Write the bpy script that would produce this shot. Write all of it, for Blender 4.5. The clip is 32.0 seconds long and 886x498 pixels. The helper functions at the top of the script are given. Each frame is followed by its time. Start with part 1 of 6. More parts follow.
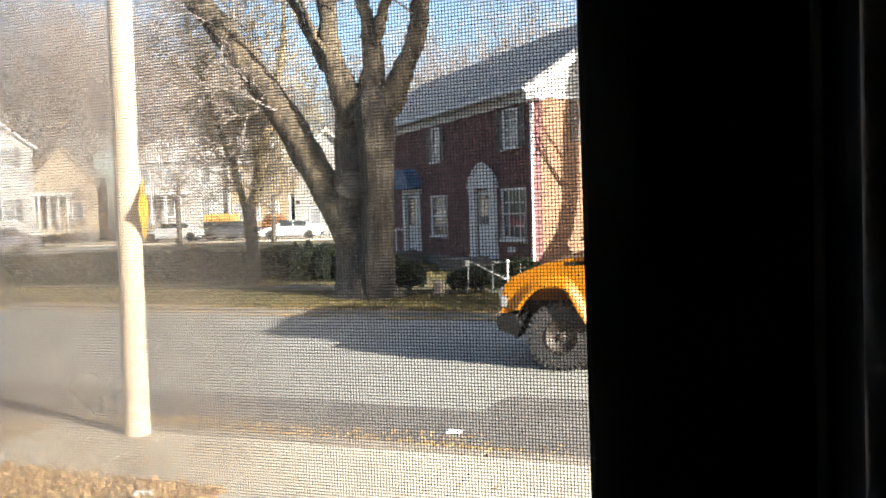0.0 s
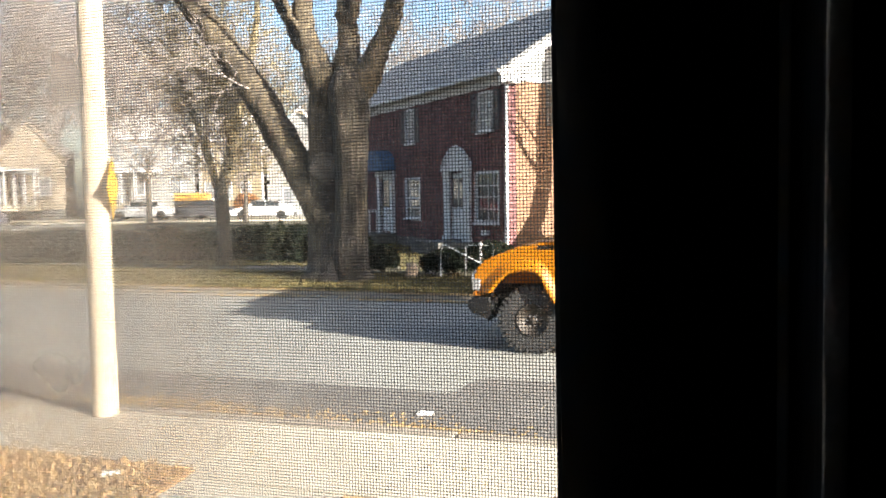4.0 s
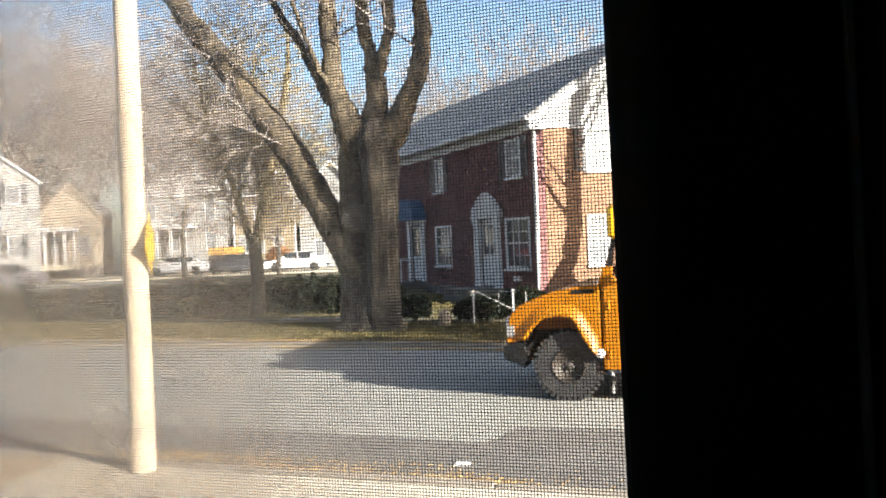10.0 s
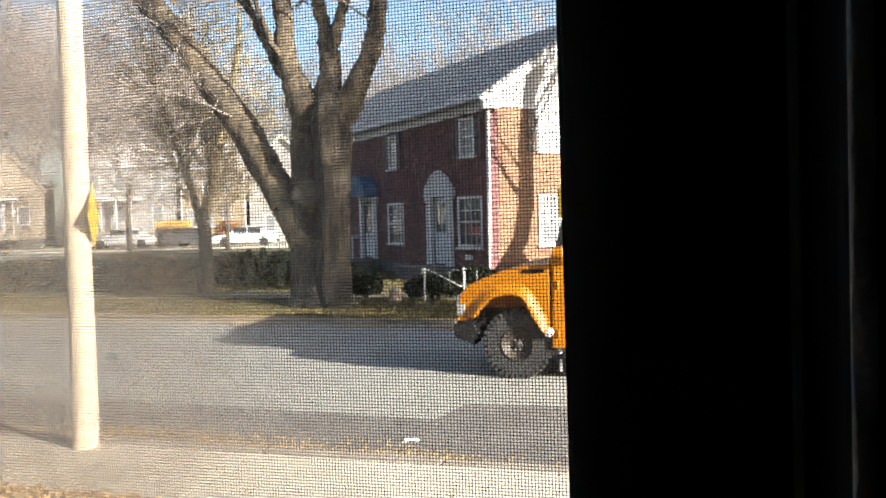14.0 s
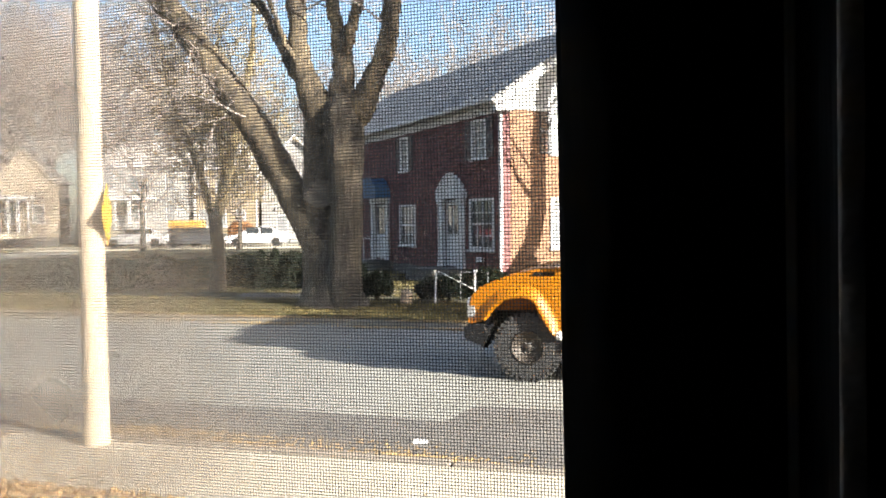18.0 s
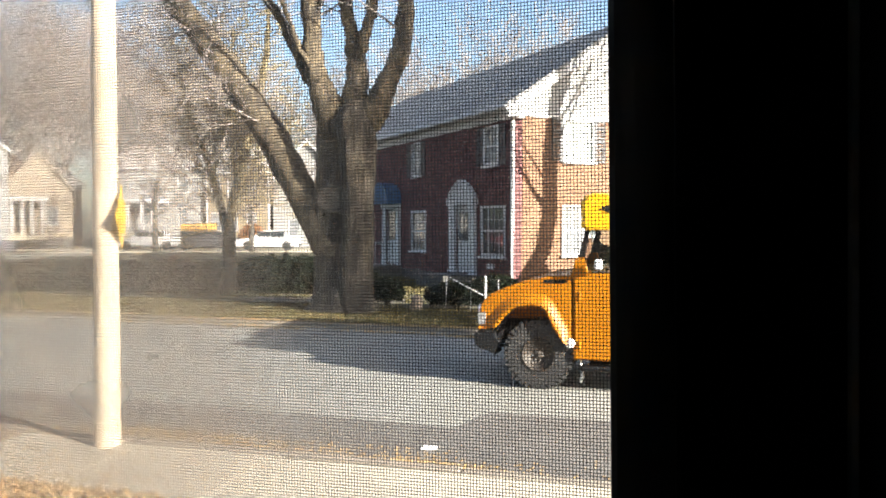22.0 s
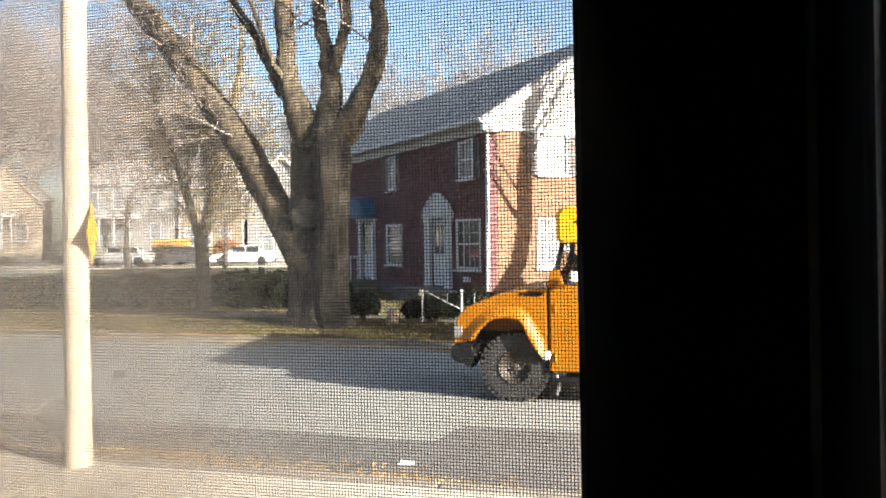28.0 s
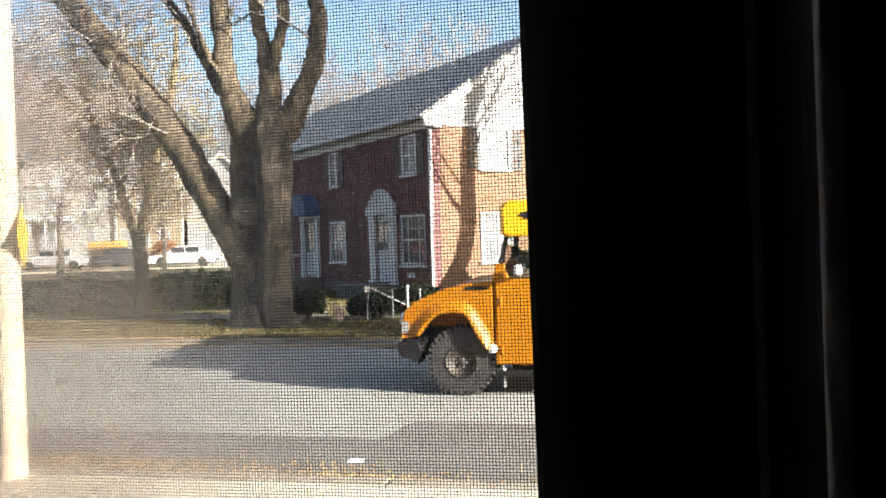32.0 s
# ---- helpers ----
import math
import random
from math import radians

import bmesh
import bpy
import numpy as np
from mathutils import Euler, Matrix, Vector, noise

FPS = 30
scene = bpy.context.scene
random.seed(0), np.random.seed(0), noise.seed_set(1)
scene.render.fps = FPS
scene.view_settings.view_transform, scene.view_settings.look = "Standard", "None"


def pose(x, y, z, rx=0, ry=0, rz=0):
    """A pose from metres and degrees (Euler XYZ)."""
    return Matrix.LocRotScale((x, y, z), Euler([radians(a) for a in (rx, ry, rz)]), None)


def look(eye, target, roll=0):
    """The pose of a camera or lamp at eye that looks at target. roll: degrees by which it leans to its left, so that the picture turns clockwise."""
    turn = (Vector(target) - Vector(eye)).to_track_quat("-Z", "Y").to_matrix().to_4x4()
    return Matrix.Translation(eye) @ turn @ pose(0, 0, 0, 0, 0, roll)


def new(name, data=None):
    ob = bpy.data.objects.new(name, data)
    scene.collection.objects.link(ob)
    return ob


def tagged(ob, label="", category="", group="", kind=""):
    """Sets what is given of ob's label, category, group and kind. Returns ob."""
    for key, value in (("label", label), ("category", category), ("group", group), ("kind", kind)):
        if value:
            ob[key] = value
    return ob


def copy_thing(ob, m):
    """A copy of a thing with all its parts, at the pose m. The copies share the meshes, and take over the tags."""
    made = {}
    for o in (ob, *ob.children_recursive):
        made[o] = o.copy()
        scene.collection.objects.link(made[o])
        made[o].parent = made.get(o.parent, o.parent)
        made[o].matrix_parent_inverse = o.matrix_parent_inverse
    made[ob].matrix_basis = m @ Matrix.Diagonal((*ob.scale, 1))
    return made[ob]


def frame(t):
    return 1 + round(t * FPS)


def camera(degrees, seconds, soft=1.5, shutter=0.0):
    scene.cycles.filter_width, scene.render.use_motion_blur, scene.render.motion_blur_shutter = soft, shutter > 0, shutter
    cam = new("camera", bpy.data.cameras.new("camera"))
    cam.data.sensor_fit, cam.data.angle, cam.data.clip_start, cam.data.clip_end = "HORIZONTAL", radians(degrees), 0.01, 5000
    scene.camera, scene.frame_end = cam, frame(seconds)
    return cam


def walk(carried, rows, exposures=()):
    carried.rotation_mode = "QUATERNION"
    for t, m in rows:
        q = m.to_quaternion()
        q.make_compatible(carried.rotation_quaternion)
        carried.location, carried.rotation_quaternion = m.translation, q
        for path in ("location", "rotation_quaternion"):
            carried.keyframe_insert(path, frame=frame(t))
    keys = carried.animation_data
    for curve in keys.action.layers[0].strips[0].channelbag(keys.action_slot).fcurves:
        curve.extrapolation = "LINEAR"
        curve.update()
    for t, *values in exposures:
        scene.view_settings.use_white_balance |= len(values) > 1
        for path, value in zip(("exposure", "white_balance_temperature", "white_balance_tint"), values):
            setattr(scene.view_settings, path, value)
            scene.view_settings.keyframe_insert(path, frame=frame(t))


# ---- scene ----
# Metres. The eye stands at x = 0, y = 0; y runs away through the window, the street lies across it.
EYE = 1.93
cam = camera(60.0, 32.0, soft=2.05)
# seconds, yaw, pitch, roll, sideways drift
PATH = [
    (0, -0.10, -2.90, 1.30, -0.0000), (0.5, -1.45, -3.78, 1.30, 0.0020), (1, -3.26, -4.31, 1.18, 0.0012), (1.5, -3.75, -5.14, 0.45, 0.0023),
    (2, -3.10, -4.67, 0.22, 0.0011), (2.5, -2.82, -5.23, 0.21, 0.0021), (4.5, -1.94, -3.12, 0.48, -0.0008), (5, -2.34, -1.53, 0.16, -0.0063),
    (5.5, -1.57, -0.45, 0.19, -0.0065), (6, -0.64, -1.10, 0.67, -0.0007), (6.5, 0.98, -0.76, 0.94, -0.0013), (7, 1.00, -0.96, 0.85, -0.0003),
    (7.5, 1.22, -1.37, 0.53, -0.0086), (8, 0.35, -0.87, 0.31, -0.0108), (8.5, -1.49, -1.26, -0.18, -0.0106), (9, -2.81, -2.85, 1.01, -0.0064),
    (9.5, -2.49, -0.68, 2.38, -0.0060), (10, 0.21, -0.64, 2.10, -0.0094), (10.5, -0.01, 0.37, 2.12, -0.0095), (11, 2.72, -0.93, 3.05, -0.0104),
    (11.5, 1.83, -1.48, 3.65, -0.0116), (12, 0.71, -0.40, 2.83, -0.0104), (12.5, 0.69, -1.77, 2.11, -0.0100), (13, -0.94, -1.47, 1.40, -0.0112),
    (13.5, -2.99, -2.34, 1.04, -0.0091), (14, -3.35, -2.39, 1.03, -0.0082), (14.5, -2.12, -2.07, -0.01, -0.0076), (16.5, -1.55, -2.18, 0.34, -0.0005),
    (17, -0.48, -3.46, 0.94, -0.0023), (17.5, -0.73, -2.31, 0.70, -0.0030), (18, -2.47, -2.23, 0.52, -0.0032), (18.5, -3.31, -2.10, 1.59, -0.0015),
    (19, -3.43, -2.63, 1.24, -0.0015), (19.5, -2.35, -2.95, 0.61, -0.0008), (20, -2.65, -2.18, 0.37, -0.0029), (20.5, -2.18, -2.04, 1.32, -0.0078),
    (21, -2.45, -2.05, 1.61, -0.0099), (21.5, -2.24, -0.76, 0.20, -0.0090), (22, -1.68, -1.77, -0.18, -0.0169), (22.5, -1.30, -0.81, 0.76, -0.0185),
    (23, -1.18, -0.36, 0.53, -0.0188), (23.5, -1.12, -1.29, 0.34, -0.0165), (24, -0.95, -1.66, 0.12, -0.0138), (24.5, -1.05, -1.29, 0.46, -0.0129),
    (25, -0.51, -1.03, 0.53, -0.0144), (25.5, 1.43, -1.07, 0.79, -0.0139), (27.5, -0.74, -0.77, 0.25, -0.0146), (28, -3.49, -0.76, 0.26, -0.0143),
    (28.5, -5.35, -1.10, 0.50, -0.0144), (29, -6.61, -0.58, 0.77, -0.0143), (29.5, -6.88, -0.59, 1.12, -0.0131), (30, -6.99, -0.69, 1.20, -0.0145),
    (30.5, -7.10, -0.85, 1.08, -0.0156), (31, -7.32, -0.86, 1.21, -0.0146), (31.5, -7.14, -1.15, 1.22, -0.0164), (32, -7.65, -1.15, 1.44, -0.0171),
]


def camera_rows():
    return [(t, pose(x, 0, EYE, 90 + pitch, roll, yaw)) for t, yaw, pitch, roll, x in PATH]


EXPOSURES = [(0, 2.84), (2, 2.86), (5, 2.89), (7, 2.84), (9, 2.76), (12, 2.74), (14, 2.75), (17, 2.84), (20, 2.86), (22, 2.80), (23, 2.75), (25, 2.73), (28, 2.80), (30, 2.85), (32, 2.88)]
walk(cam, camera_rows(), EXPOSURES)

# ---- light ----
SUN_TO = Vector((0.80, -0.60, 0.0)).normalized()
SUN_UP = 20.0

world = bpy.data.worlds.new("world")
scene.world = world
world.use_nodes = True
_n = world.node_tree.nodes
_sky = _n.new("ShaderNodeTexSky")
_sky.sky_type = "NISHITA"
_sky.sun_disc = False
_sky.dust_density = 2.0
_sky.ozone_density = 1.7
_sky.sun_elevation = radians(SUN_UP)
_sky.sun_rotation = math.atan2(SUN_TO.x, SUN_TO.y)
world.node_tree.links.new(_sky.outputs[0], _n["Background"].inputs[0])
_n["Background"].inputs[1].default_value = 0.067

sun = new("sun", bpy.data.lights.new("sun", "SUN"))
sun.data.energy = 5.0
sun.data.angle = radians(0.5)
sun.data.color = (1.0, 0.94, 0.83)
_up = math.tan(radians(SUN_UP))
sun.matrix_world = look((SUN_TO.x * 40, SUN_TO.y * 40, _up * 40), (0, 0, 0))


# ---- mesh helpers ----
def link_mesh(name, V, F, material, parent=None, label="", smooth=False, recalc=True):
    me = bpy.data.meshes.new(name)
    me.from_pydata(V, [], F)
    if recalc:
        b = bmesh.new()
        b.from_mesh(me)
        bmesh.ops.recalc_face_normals(b, faces=b.faces)
        b.to_mesh(me)
        b.free()
    if smooth:
        me.polygons.foreach_set("use_smooth", [True] * len(me.polygons))
    me.materials.append(material)
    ob = new(name, me)
    if parent:
        ob.parent = parent
    if label:
        ob["label"] = label
    return ob


def ident(x, y, z):
    return (x, y, z)


class Build:
    """Collects vertices and faces of one part."""

    def __init__(self, place=ident):
        self.V, self.F, self.T = [], [], place

    def add(self, vs, fs):
        k = len(self.V)
        self.V += [tuple(self.T(*v)) for v in vs]
        self.F += [tuple(i + k for i in f) for f in fs]
        return self

    def box(self, x0, x1, y0, y1, z0, z1, c=0.0):
        if c <= 0:
            vs = [(x, y, z) for x in (x0, x1) for y in (y0, y1) for z in (z0, z1)]
            return self.add(vs, [(0, 1, 3, 2), (4, 6, 7, 5), (0, 4, 5, 1), (2, 3, 7, 6), (0, 2, 6, 4), (1, 5, 7, 3)])
        lo, hi = (x0, y0, z0), (x1, y1, z1)
        vs, idx = [], {}
        for s in [(a, b, d) for a in (0, 1) for b in (0, 1) for d in (0, 1)]:
            for ax in range(3):
                p = []
                for q in range(3):
                    e = hi[q] if s[q] else lo[q]
                    p.append(e if q == ax else e + (-c if s[q] else c))
                idx[s, ax] = len(vs)
                vs.append(tuple(p))
        fs = []
        for ax in range(3):
            o1, o2 = [q for q in range(3) if q != ax]
            for side in (0, 1):
                ring = []
                for a, b in ((0, 0), (1, 0), (1, 1), (0, 1)):
                    s = [0, 0, 0]
                    s[ax], s[o1], s[o2] = side, a, b
                    ring.append(idx[tuple(s), ax])
                fs.append(tuple(ring))
            for a in (0, 1):
                for b in (0, 1):
                    s0, s1 = [0, 0, 0], [0, 0, 0]
                    s0[ax], s1[ax] = 0, 1
                    s0[o1] = s1[o1] = a
                    s0[o2] = s1[o2] = b
                    fs.append((idx[tuple(s0), o1], idx[tuple(s1), o1], idx[tuple(s1), o2], idx[tuple(s0), o2]))
        for s in [(a, b, d) for a in (0, 1) for b in (0, 1) for d in (0, 1)]:
            fs.append((idx[s, 0], idx[s, 1], idx[s, 2]))
        return self.add(vs, fs)

    def prism(self, poly, y0, y1, inset=0.0):
        """A polygon in x, z carried from y0 to y1; with inset the rims are chamfered."""
        n = len(poly)
        cx, cz = sum(p[0] for p in poly) / n, sum(p[1] for p in poly) / n

        def shrunk(d):
            out = []
            for x, z in poly:
                L = math.hypot(x - cx, z - cz) or 1
                out.append((x - (x - cx) / L * d, z - (z - cz) / L * d))
            return out
        if inset > 0:
            rings = [(shrunk(inset), y0), (poly, y0 + inset), (poly, y1 - inset), (shrunk(inset), y1)]
        else:
            rings = [(poly, y0), (poly, y1)]
        vs = [(x, y, z) for ring, y in rings for x, z in ring]
        fs = [tuple(range(n)), tuple(range((len(rings) - 1) * n, len(rings) * n))]
        for r in range(len(rings) - 1):
            fs += [(r * n + i, r * n + (i + 1) % n, (r + 1) * n + (i + 1) % n, (r + 1) * n + i) for i in range(n)]
        return self.add(vs, fs)

    def tube(self, pts, rads, sides=8, caps=True):
        pts = [Vector(p) for p in pts]
        vs, fs = [], []
        ref = Vector((0.13, 0.97, 0.21))
        for i, p in enumerate(pts):
            d = (pts[min(i + 1, len(pts) - 1)] - pts[max(i - 1, 0)]).normalized()
            a = d.cross(ref)
            if a.length < 1e-3:
                a = d.cross(Vector((1, 0, 0)))
            a.normalize()
            b = d.cross(a)
            for k in range(sides):
                w = 2 * math.pi * k / sides
                vs.append(tuple(p + (a * math.cos(w) + b * math.sin(w)) * rads[i]))
        for i in range(len(pts) - 1):
            for k in range(sides):
                j = (k + 1) % sides
                fs.append((i * sides + k, i * sides + j, (i + 1) * sides + j, (i + 1) * sides + k))
        if caps:
            fs.append(tuple(range(sides)))
            fs.append(tuple(range((len(pts) - 1) * sides, len(pts) * sides)))
        return self.add(vs, fs)

    def lathe(self, profile, centre=(0, 0, 0), axis="y", sides=24):
        """profile: (radius, along) turned round an axis through centre."""
        vs, fs = [], []
        for r, h in profile:
            for k in range(sides):
                w = 2 * math.pi * k / sides
                c, s = r * math.cos(w), r * math.sin(w)
                v = {"y": (c, h, s), "z": (c, s, h), "x": (h, c, s)}[axis]
                vs.append(tuple(v[q] + centre[q] for q in range(3)))
        for i in range(len(profile) - 1):
            for k in range(sides):
                j = (k + 1) % sides
                fs.append((i * sides + k, i * sides + j, (i + 1) * sides + j, (i + 1) * sides + k))
        if profile[0][0] > 1e-4:
            fs.append(tuple(range(sides)))
        if profile[-1][0] > 1e-4:
            fs.append(tuple(range((len(profile) - 1) * sides, len(profile) * sides)))
        return self.add(vs, fs)

    def ob(self, name, material, parent=None, label="", smooth=False, recalc=True):
        return link_mesh(name, self.V, self.F, material, parent, label, smooth, recalc)


def thing(name, label, category, m=None, group="", kind=""):
    e = new(name)
    e.empty_display_size = 0.3
    if m is not None:
        e.matrix_basis = m
    return tagged(e, label, category, group, kind)


# ---- materials ----
def shade(name, dark, light, rough=0.8, scale=6.0, fine=60.0, bump=0.2, metal=0.0, coord="Object", contrast=(0.35, 0.68), stretch=(1, 1, 1), vary=0.0, spec=0.5):
    """Two noises, one broad and one fine, run between two colours; the fine one gives relief."""
    mt = bpy.data.materials.new(name)
    mt.use_nodes = True
    t = mt.node_tree
    N, L = t.nodes, t.links
    bs = N["Principled BSDF"]
    tc = N.new("ShaderNodeTexCoord")
    mp = N.new("ShaderNodeMapping")
    mp.inputs["Scale"].default_value = stretch
    L.new(tc.outputs[coord], mp.inputs[0])
    big, small = N.new("ShaderNodeTexNoise"), N.new("ShaderNodeTexNoise")
    big.inputs["Scale"].default_value, small.inputs["Scale"].default_value = scale, fine
    big.inputs["Detail"].default_value, small.inputs["Detail"].default_value = 4, 3
    L.new(mp.outputs[0], big.inputs["Vector"])
    L.new(mp.outputs[0], small.inputs["Vector"])
    add = N.new("ShaderNodeMath")
    add.operation = "MULTIPLY_ADD"
    L.new(small.outputs["Fac"], add.inputs[0])
    add.inputs[1].default_value = 0.45
    half = N.new("ShaderNodeMath")
    half.operation = "MULTIPLY"
    half.inputs[1].default_value = 0.55
    L.new(big.outputs["Fac"], half.inputs[0])
    L.new(half.outputs[0], add.inputs[2])
    last = add.outputs[0]
    if vary > 0:
        oi = N.new("ShaderNodeObjectInfo")
        ma = N.new("ShaderNodeMath")
        ma.operation = "MULTIPLY_ADD"
        L.new(oi.outputs["Random"], ma.inputs[0])
        ma.inputs[1].default_value = vary
        L.new(last, ma.inputs[2])
        last = ma.outputs[0]
    ramp = N.new("ShaderNodeValToRGB")
    ramp.color_ramp.elements[0].position, ramp.color_ramp.elements[1].position = contrast
    ramp.color_ramp.elements[0].color = (*dark, 1)
    ramp.color_ramp.elements[1].color = (*light, 1)
    L.new(last, ramp.inputs[0])
    L.new(ramp.outputs[0], bs.inputs["Base Color"])
    bs.inputs["Roughness"].default_value = rough
    bs.inputs["Metallic"].default_value = metal
    bs.inputs["Specular IOR Level"].default_value = spec
    if bump > 0:
        bp = N.new("ShaderNodeBump")
        bp.inputs["Strength"].default_value = bump
        bp.inputs["Distance"].default_value = 0.02
        L.new(small.outputs["Fac"], bp.inputs["Height"])
        L.new(bp.outputs[0], bs.inputs["Normal"])
    return mt


def brick_mat(name, swap, dark, light):
    mt = shade(name, dark, light, 0.85, 1.2, 30, 0.0)
    t = mt.node_tree
    N, L = t.nodes, t.links
    bs = N["Principled BSDF"]
    tc = [n for n in N if n.bl_idname == "ShaderNodeTexCoord"][0]
    sp, cb = N.new("ShaderNodeSeparateXYZ"), N.new("ShaderNodeCombineXYZ")
    L.new(tc.outputs["Object"], sp.inputs[0])
    L.new(sp.outputs["Y" if swap else "X"], cb.inputs["X"])
    L.new(sp.outputs["Z"], cb.inputs["Y"])
    br = N.new("ShaderNodeTexBrick")
    br.inputs["Scale"].default_value = 1.0
    br.inputs["Brick Width"].default_value, br.inputs["Row Height"].default_value = 0.215, 0.075
    br.inputs["Mortar Size"].default_value = 0.006
    br.inputs["Color1"].default_value = (0.75, 0.75, 0.75, 1)
    br.inputs["Color2"].default_value = (1.15, 1.1, 1.1, 1)
    br.inputs["Mortar"].default_value = (1.9, 2.4, 2.5, 1)
    L.new(cb.outputs[0], br.inputs["Vector"])
    mx = N.new("ShaderNodeMix")
    mx.data_type, mx.blend_type = "RGBA", "MULTIPLY"
    mx.inputs["Factor"].default_value = 1.0
    ramp = [n for n in N if n.bl_idname == "ShaderNodeValToRGB"][0]
    L.new(ramp.outputs[0], mx.inputs["A"])
    L.new(br.outputs["Color"], mx.inputs["B"])
    L.new(mx.outputs["Result"], bs.inputs["Base Color"])
    bp = N.new("ShaderNodeBump")
    bp.inputs["Strength"].default_value = 0.5
    bp.inputs["Distance"].default_value = 0.01
    bp.invert = True
    L.new(br.outputs["Fac"], bp.inputs["Height"])
    L.new(bp.outputs[0], bs.inputs["Normal"])
    return mt


def pane_mat(name, tint=(0.03, 0.035, 0.04)):
    mt = bpy.data.materials.new(name)
    mt.use_nodes = True
    b = mt.node_tree.nodes["Principled BSDF"]
    b.inputs["Base Color"].default_value = (*tint, 1)
    b.inputs["Roughness"].default_value = 0.05
    b.inputs["Specular IOR Level"].default_value = 0.5
    return mt


def clear_glass(name):
    mt = bpy.data.materials.new(name)
    mt.use_nodes = True
    t = mt.node_tree
    N, L = t.nodes, t.links
    N.remove(N["Principled BSDF"])
    tr, gl, mx, fr = N.new("ShaderNodeBsdfTransparent"), N.new("ShaderNodeBsdfGlossy"), N.new("ShaderNodeMixShader"), N.new("ShaderNodeFresnel")
    tr.inputs[0].default_value = (0.85, 0.9, 0.88, 1)
    gl.inputs["Roughness"].default_value = 0.03
    L.new(fr.outputs[0], mx.inputs[0])
    L.new(tr.outputs[0], mx.inputs[1])
    L.new(gl.outputs[0], mx.inputs[2])
    L.new(mx.outputs[0], N["Material Output"].inputs[0])
    return mt


def dusty_glass(name, least, most, start, full, forward=0.0):
    """Clear glass whose one end carries a film of pale dust that scatters the daylight."""
    mt = bpy.data.materials.new(name)
    mt.use_nodes = True
    t = mt.node_tree
    N, L = t.nodes, t.links
    N.remove(N["Principled BSDF"])
    tr, tl, mx = N.new("ShaderNodeBsdfTransparent"), N.new("ShaderNodeBsdfTranslucent"), N.new("ShaderNodeMixShader")
    tl.inputs[0].default_value = (1.0, 0.91, 0.77, 1)
    tc, sp = N.new("ShaderNodeTexCoord"), N.new("ShaderNodeSeparateXYZ")
    L.new(tc.outputs["Object"], sp.inputs[0])
    mr = N.new("ShaderNodeMapRange")
    mr.interpolation_type = "SMOOTHSTEP"
    mr.inputs["From Min"].default_value, mr.inputs["From Max"].default_value = start + 0.5 * 1.93, full + 0.5 * 1.93
    # even the clear end gets a thin added haze
    mr.inputs["To Min"].default_value, mr.inputs["To Max"].default_value = 0.055, 1.0
    lean = N.new("ShaderNodeMath")
    lean.operation = "MULTIPLY_ADD"
    L.new(sp.outputs["Z"], lean.inputs[0])
    lean.inputs[1].default_value = 0.5
    L.new(sp.outputs["X"], lean.inputs[2])
    puff = N.new("ShaderNodeTexNoise")
    puff.inputs["Scale"].default_value, puff.inputs["Detail"].default_value = 16, 4
    L.new(tc.outputs["Object"], puff.inputs["Vector"])
    ragged = N.new("ShaderNodeMath")
    ragged.operation = "MULTIPLY_ADD"
    ragged.inputs[1].default_value = 0.09
    L.new(puff.outputs["Fac"], ragged.inputs[0])
    L.new(lean.outputs[0], ragged.inputs[2])
    L.new(ragged.outputs[0], mr.inputs["Value"])
    ns = N.new("ShaderNodeTexNoise")
    ns.inputs["Scale"].default_value, ns.inputs["Detail"].default_value = 13, 7
    L.new(tc.outputs["Object"], ns.inputs["Vector"])
    nr = N.new("ShaderNodeMapRange")
    nr.inputs["From Min"].default_value, nr.inputs["From Max"].default_value = 0.3, 0.7
    nr.inputs["To Min"].default_value, nr.inputs["To Max"].default_value = least, most
    L.new(ns.outputs["Fac"], nr.inputs["Value"])
    mu = N.new("ShaderNodeMath")
    mu.operation = "MULTIPLY"
    L.new(mr.outputs[0], mu.inputs[0])
    L.new(nr.outputs[0], mu.inputs[1])
    L.new(mu.outputs[0], mx.inputs[0])
    L.new(tr.outputs[0], mx.inputs[1])
    film = tl
    if forward > 0:
        fw, film = N.new("ShaderNodeBsdfRefraction"), N.new("ShaderNodeMixShader")
        fw.inputs["Color"].default_value = (1.0, 0.94, 0.84, 1)
        fw.inputs["Roughness"].default_value, fw.inputs["IOR"].default_value = 0.62, 1.15
        film.inputs[0].default_value = forward
        L.new(tl.outputs[0], film.inputs[1])
        L.new(fw.outputs[0], film.inputs[2])
    L.new(film.outputs[0], mx.inputs[2])
    L.new(mx.outputs[0], N["Material Output"].inputs[0])
    return mt


